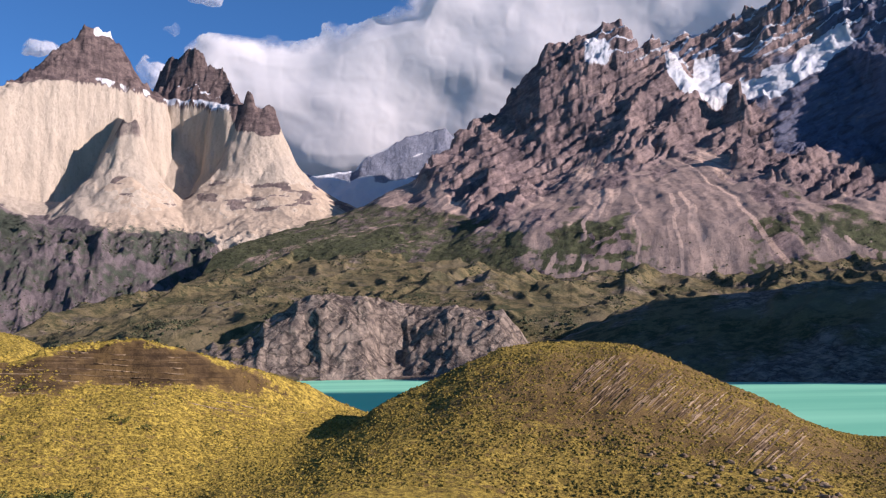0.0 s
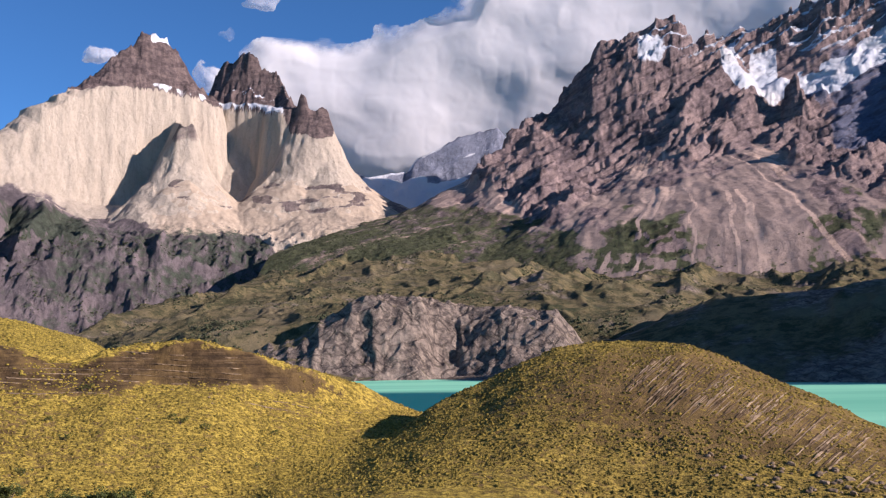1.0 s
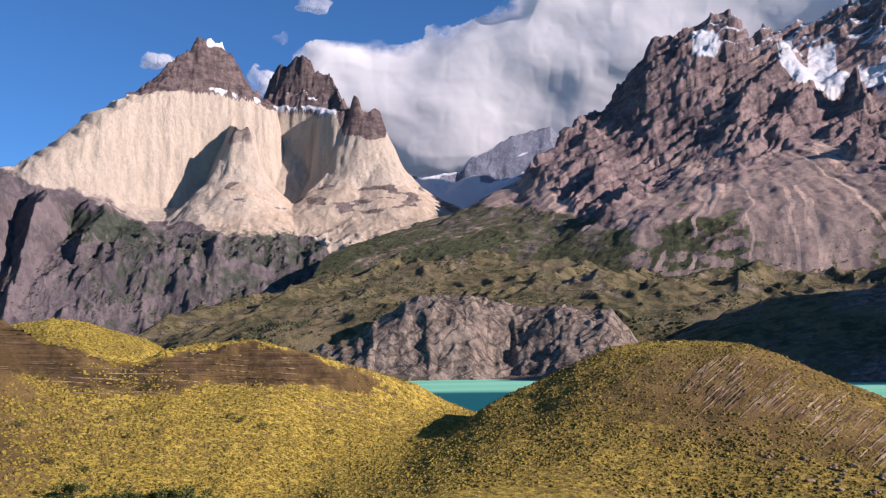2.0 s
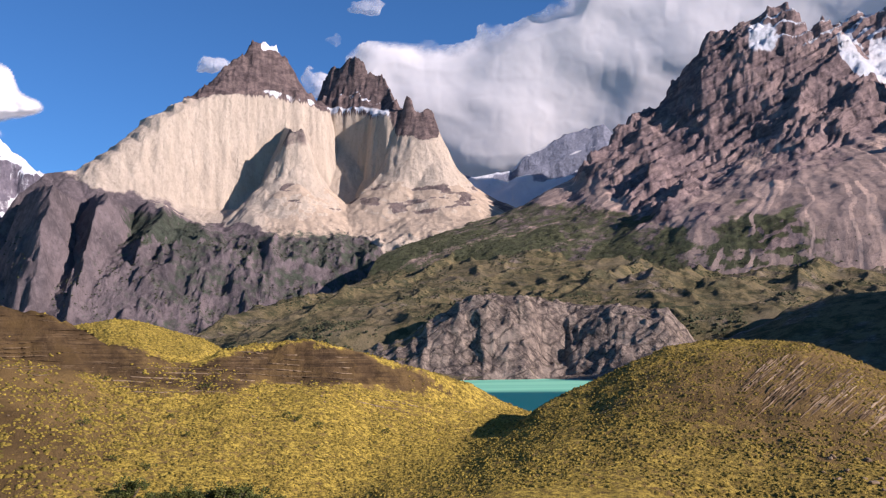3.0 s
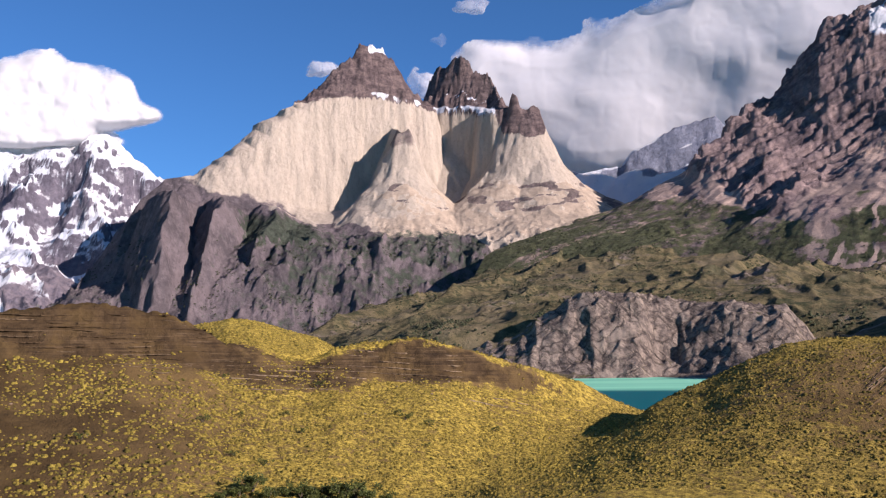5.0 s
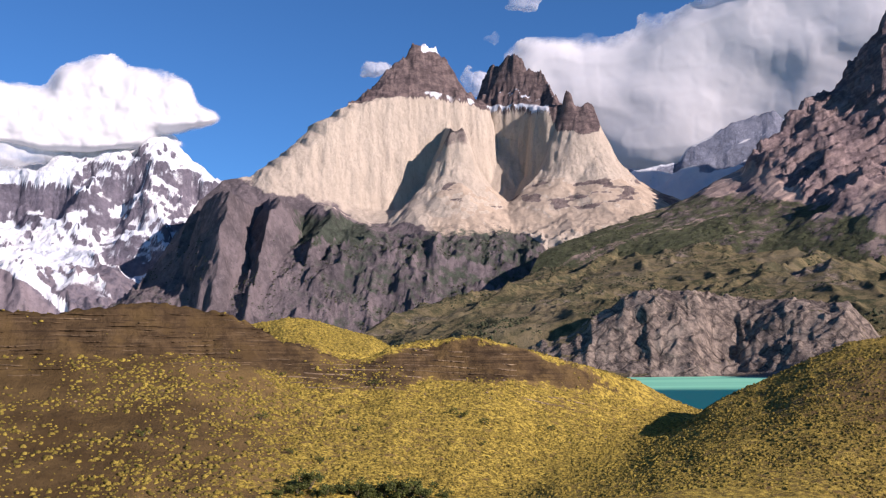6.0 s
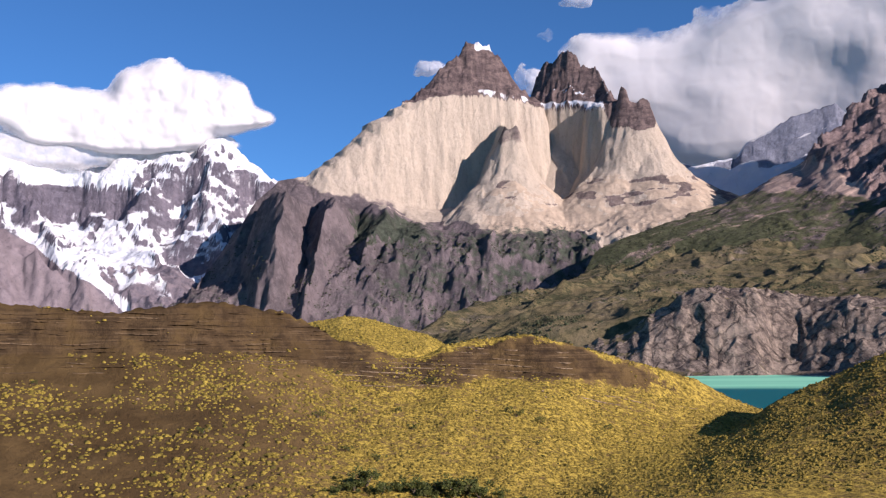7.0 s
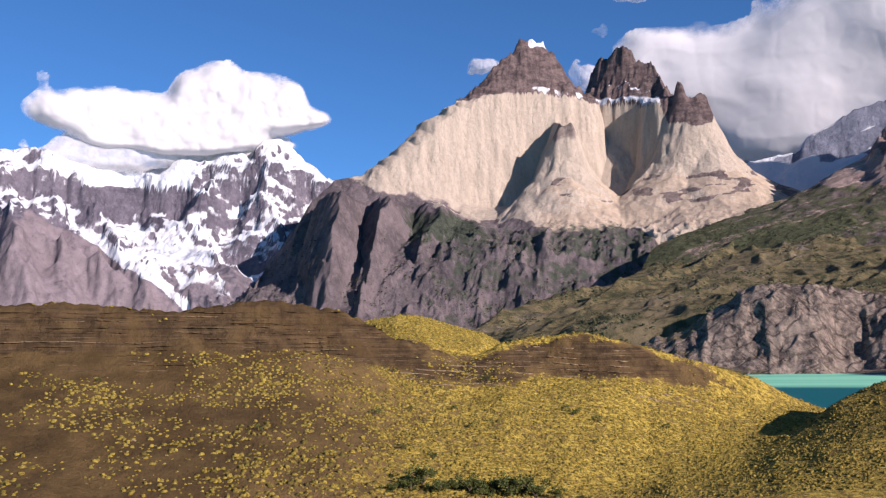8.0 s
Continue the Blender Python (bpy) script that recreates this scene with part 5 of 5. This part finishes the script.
def build_slabs():
    """Steeply tilted beds that run straight up the bare side of the hill."""
    whole = new("rock_outcrop")
    rng = np.random.default_rng(91)
    n = 12
    t = np.linspace(-0.5, 0.5, n)
    for k in range(230):
        b0, length = rng.uniform(20.5, 33.5), rng.uniform(0.35, 1.9)
        e0 = np.interp(b0, [20, 23.6, 25.8, 28, 30.4, 32.5, 34.5], [0.8, 0.6, -0.1, -1.1, -2.1, -3.2, -4.5]) - 0.5 * length - rng.uniform(0.4, 2.6)
        deg = b0 + 0.95 * length * t + 0.05 * (fbm(t * 4, t * 0 + k, 3, 92) - 0.5)
        r = ground_seen(deg, e0 + 0.85 * length * t)
        b = np.radians(deg)
        x, y = r * np.sin(b), r * np.cos(b)
        z = near_hills(x, y)
        swell = 0.3 + np.cos(t * math.pi)
        w = rng.uniform(0.025, 0.075) * swell * (0.5 + smooth_noise(t * 6, t * 0 + k, 93))
        up = rng.uniform(0.03, 0.13) * swell * (0.3 + 1.2 * smooth_noise(t * 9, t * 0 + k, 94))
        cx, cy = np.cos(b), -np.sin(b)
        V = np.stack([np.stack([x - cx * w, y - cy * w, z - 0.3], -1), np.stack([x - cx * w * 0.8, y - cy * w * 0.8, z + up], -1), np.stack([x + cx * w, y + cy * w, z + up * 0.6], -1), np.stack([x + cx * w * 1.2, y + cy * w * 1.2, z - 0.3], -1)], 1).reshape(-1, 3)
        F = [(i * 4 + j, i * 4 + (j + 1) % 4, (i + 1) * 4 + (j + 1) % 4, (i + 1) * 4 + j) for i in range(n - 1) for j in range(4)]
        part("rock_slab", from_arrays("rock_slab", V, F, False), STRATA if k % 3 else PALE_STRATA, whole)
    tagged(whole, "steeply tilted thin rock beds on a bare hillside", "rock outcrop")


build_slabs()


def stone_material():
    m = Nodes("pale_stone")
    own = m.node("ShaderNodeObjectInfo", 5)
    colour = m.mix(own, (0.12, 0.084, 0.05), (0.27, 0.20, 0.13))
    colour = m.mix(m.range(m.noise(0.3, 5, 0.7), 0.45, 0.7, 0, 0.6), colour, (0.16, 0.13, 0.10))
    return m.done(colour, 0.9, m.bump(m.noise(0.15, 4), 0.05, 0.8), 0.2)


STONE = stone_material()


def stone_mesh(seed):
    bm = bmesh.new()
    bmesh.ops.create_icosphere(bm, subdivisions=2, radius=1.0)
    for v in bm.verts:
        v.co *= 0.75 + 0.5 * noise.noise(v.co * 0.9 + Vector((seed * 7.1, 0, 0)))
        for axis in (0, 1, 2):
            v.co[axis] = max(-0.62, min(0.62, v.co[axis]))
        v.co.z *= 0.7
    me = bpy.data.meshes.new("stone")
    bm.to_mesh(me)
    bm.free()
    me.materials.append(STONE)
    return me


STONES = [stone_mesh(k) for k in range(6)]


def place_stones(count, b0, b1, r0, r1, small, large, seed, label):
    rng = np.random.default_rng(seed)
    for k in range(count):
        b, r = radians(rng.uniform(b0, b1)), rng.uniform(r0, r1)
        x, y = r * math.sin(b), r * math.cos(b)
        z = float(near_hills(np.array([x]), np.array([y]))[0])
        size = rng.uniform(small, large)
        ob = new("stone", STONES[int(rng.integers(0, 6))])
        ob.matrix_basis = pose(x, y, z + 0.2 * size, rng.uniform(-20, 20), rng.uniform(-20, 20), rng.uniform(0, 360)) @ Matrix.Diagonal((size * rng.uniform(0.8, 1.7), size, size, 1))
        tagged(ob, label, "stone", "stones on the hills")


place_stones(60, 24, 35, 93, 102, 0.15, 0.6, 31, "angular brown stone half sunk in the hillside")
place_stones(26, -12, 4, 118, 150, 0.1, 0.3, 32, "pale weathered stone lying in the yellow grass")
place_stones(16, -38, -14, 105, 136, 0.1, 0.28, 33, "pale weathered stone on the bare brown slope")
place_stones(10, 9, 15, 150, 157, 0.15, 0.4, 34, "pale stone on the edge of the grassy hill")


# ---- shrubs ----
def leaf_material():
    m = Nodes("shrub_leaves")
    own = m.node("ShaderNodeNewGeometry", 8)
    return m.done(m.mix(own, (0.026, 0.036, 0.008), (0.10, 0.115, 0.022)), 0.7, None, 0.3)


def bark_material():
    m = Nodes("shrub_bark")
    return m.done(m.mix(m.noise(0.08, 4), (0.08, 0.06, 0.045), (0.16, 0.13, 0.10)), 0.95, None, 0.1)


LEAVES, BARK = leaf_material(), bark_material()


def crown_mesh(seed, leaves, clumps):
    rng = np.random.default_rng(seed)
    centres = rng.normal(0, 1, (clumps, 3)) * (0.42, 0.42, 0.26) + (0, 0, 0.62)
    which = rng.integers(0, clumps, leaves)
    ray = rng.normal(0, 1, (leaves, 3))
    ray /= np.linalg.norm(ray, axis=1)[:, None]
    at = centres[which] + ray * rng.uniform(0.12, 0.34, (leaves, 1)) * rng.uniform(0.5, 1.1, (clumps,))[which][:, None]
    at[:, 2] = np.maximum(at[:, 2], 0.08)
    a = rng.normal(0, 1, (leaves, 3)) * 0.5 + ray * 0.3
    a /= np.linalg.norm(a, axis=1)[:, None]
    b = np.cross(a, rng.normal(0, 1, (leaves, 3)))
    b /= np.linalg.norm(b, axis=1)[:, None]
    size = rng.uniform(0.025, 0.05, (leaves, 1))
    V = np.stack([at - a * size * 1.6, at + b * size, at + a * size * 1.6, at - b * size], 1).reshape(-1, 3)
    F = np.arange(leaves * 4).reshape(-1, 4)
    return from_arrays("crown", V, F, False)


def stem_mesh(seed):
    rng = np.random.default_rng(seed)
    verts, faces = [], []
    for k in range(6):
        a, lean = rng.uniform(0, 6.28), rng.uniform(0.15, 0.5)
        tip = Vector((math.cos(a) * lean, math.sin(a) * lean, rng.uniform(0.55, 0.85)))
        rows = 5
        first = len(verts)
        for i in range(rows):
            t = i / (rows - 1)
            c = tip * t + Vector((0.05 * math.sin(3 * t + k), 0.05 * math.cos(4 * t + k), 0)) * t
            for j in range(5):
                w = 0.035 * (1 - 0.8 * t)
                verts.append(c + Vector((math.cos(j * 1.2566) * w, math.sin(j * 1.2566) * w, 0)))
        faces += [(first + i * 5 + j, first + i * 5 + (j + 1) % 5, first + (i + 1) * 5 + (j + 1) % 5, first + (i + 1) * 5 + j) for i in range(rows - 1) for j in range(5)]
    return from_arrays("stem", verts, faces)


def shrub(seed, leaves, clumps):
    whole = new("shrub")
    part("crown", crown_mesh(seed, leaves, clumps), LEAVES, whole)
    part("stem", stem_mesh(seed + 1), BARK, whole)
    return tagged(whole, "dark green leafy shrub at the foot of the slope", "shrub", "shrubs at the foot of the slope")


def ground_at(bearing, r):
    b = radians(bearing)
    x, y = r * math.sin(b), r * math.cos(b)
    return x, y, float(near_hills(np.array([x]), np.array([y]))[0])


def place_shrubs():
    rng = np.random.default_rng(55)
    kinds = [shrub(300 + 10 * k, 1500, 16) for k in range(3)]
    used = set()
    big = [(-15.1, 98, 2.0), (-14.4, 99, 2.7), (-13.5, 97, 1.9), (-12.6, 98, 1.8), (-11.6, 98, 2.3), (-10.9, 97, 1.7), (-10.1, 99, 2.6), (-9.3, 98, 3.0), (-8.5, 99, 2.7), (-7.8, 98, 2.1), (-6.6, 97, 1.5), (-16.2, 97, 1.3), (-5.2, 97, 1.2)]
    for k, (b, r, size) in enumerate(big):
        x, y, z = ground_at(b, r)
        m = pose(x, y, z - 0.05, 0, 0, rng.uniform(0, 360))
        i = k % 3
        ob = copy_thing(kinds[i], m) if i in used else kinds[i]
        used.add(i)
        ob.matrix_basis = m @ Matrix.Diagonal((size * 0.7, size * 0.7, size * 0.55, 1))
    low = shrub(400, 500, 9)
    tagged(low, "small dark green shrub on the open slope", "shrub", "shrubs on the open slope")
    first = True
    for k in range(18):
        b, r = rng.uniform(-39, 6), rng.uniform(108, 140)
        x, y, z = ground_at(b, r)
        m = pose(x, y, z - 0.05, 0, 0, rng.uniform(0, 360))
        ob = low if first else copy_thing(low, m)
        first = False
        size = rng.uniform(0.5, 1.1)
        ob.matrix_basis = m @ Matrix.Diagonal((size, size, size * 0.75, 1))


place_shrubs()
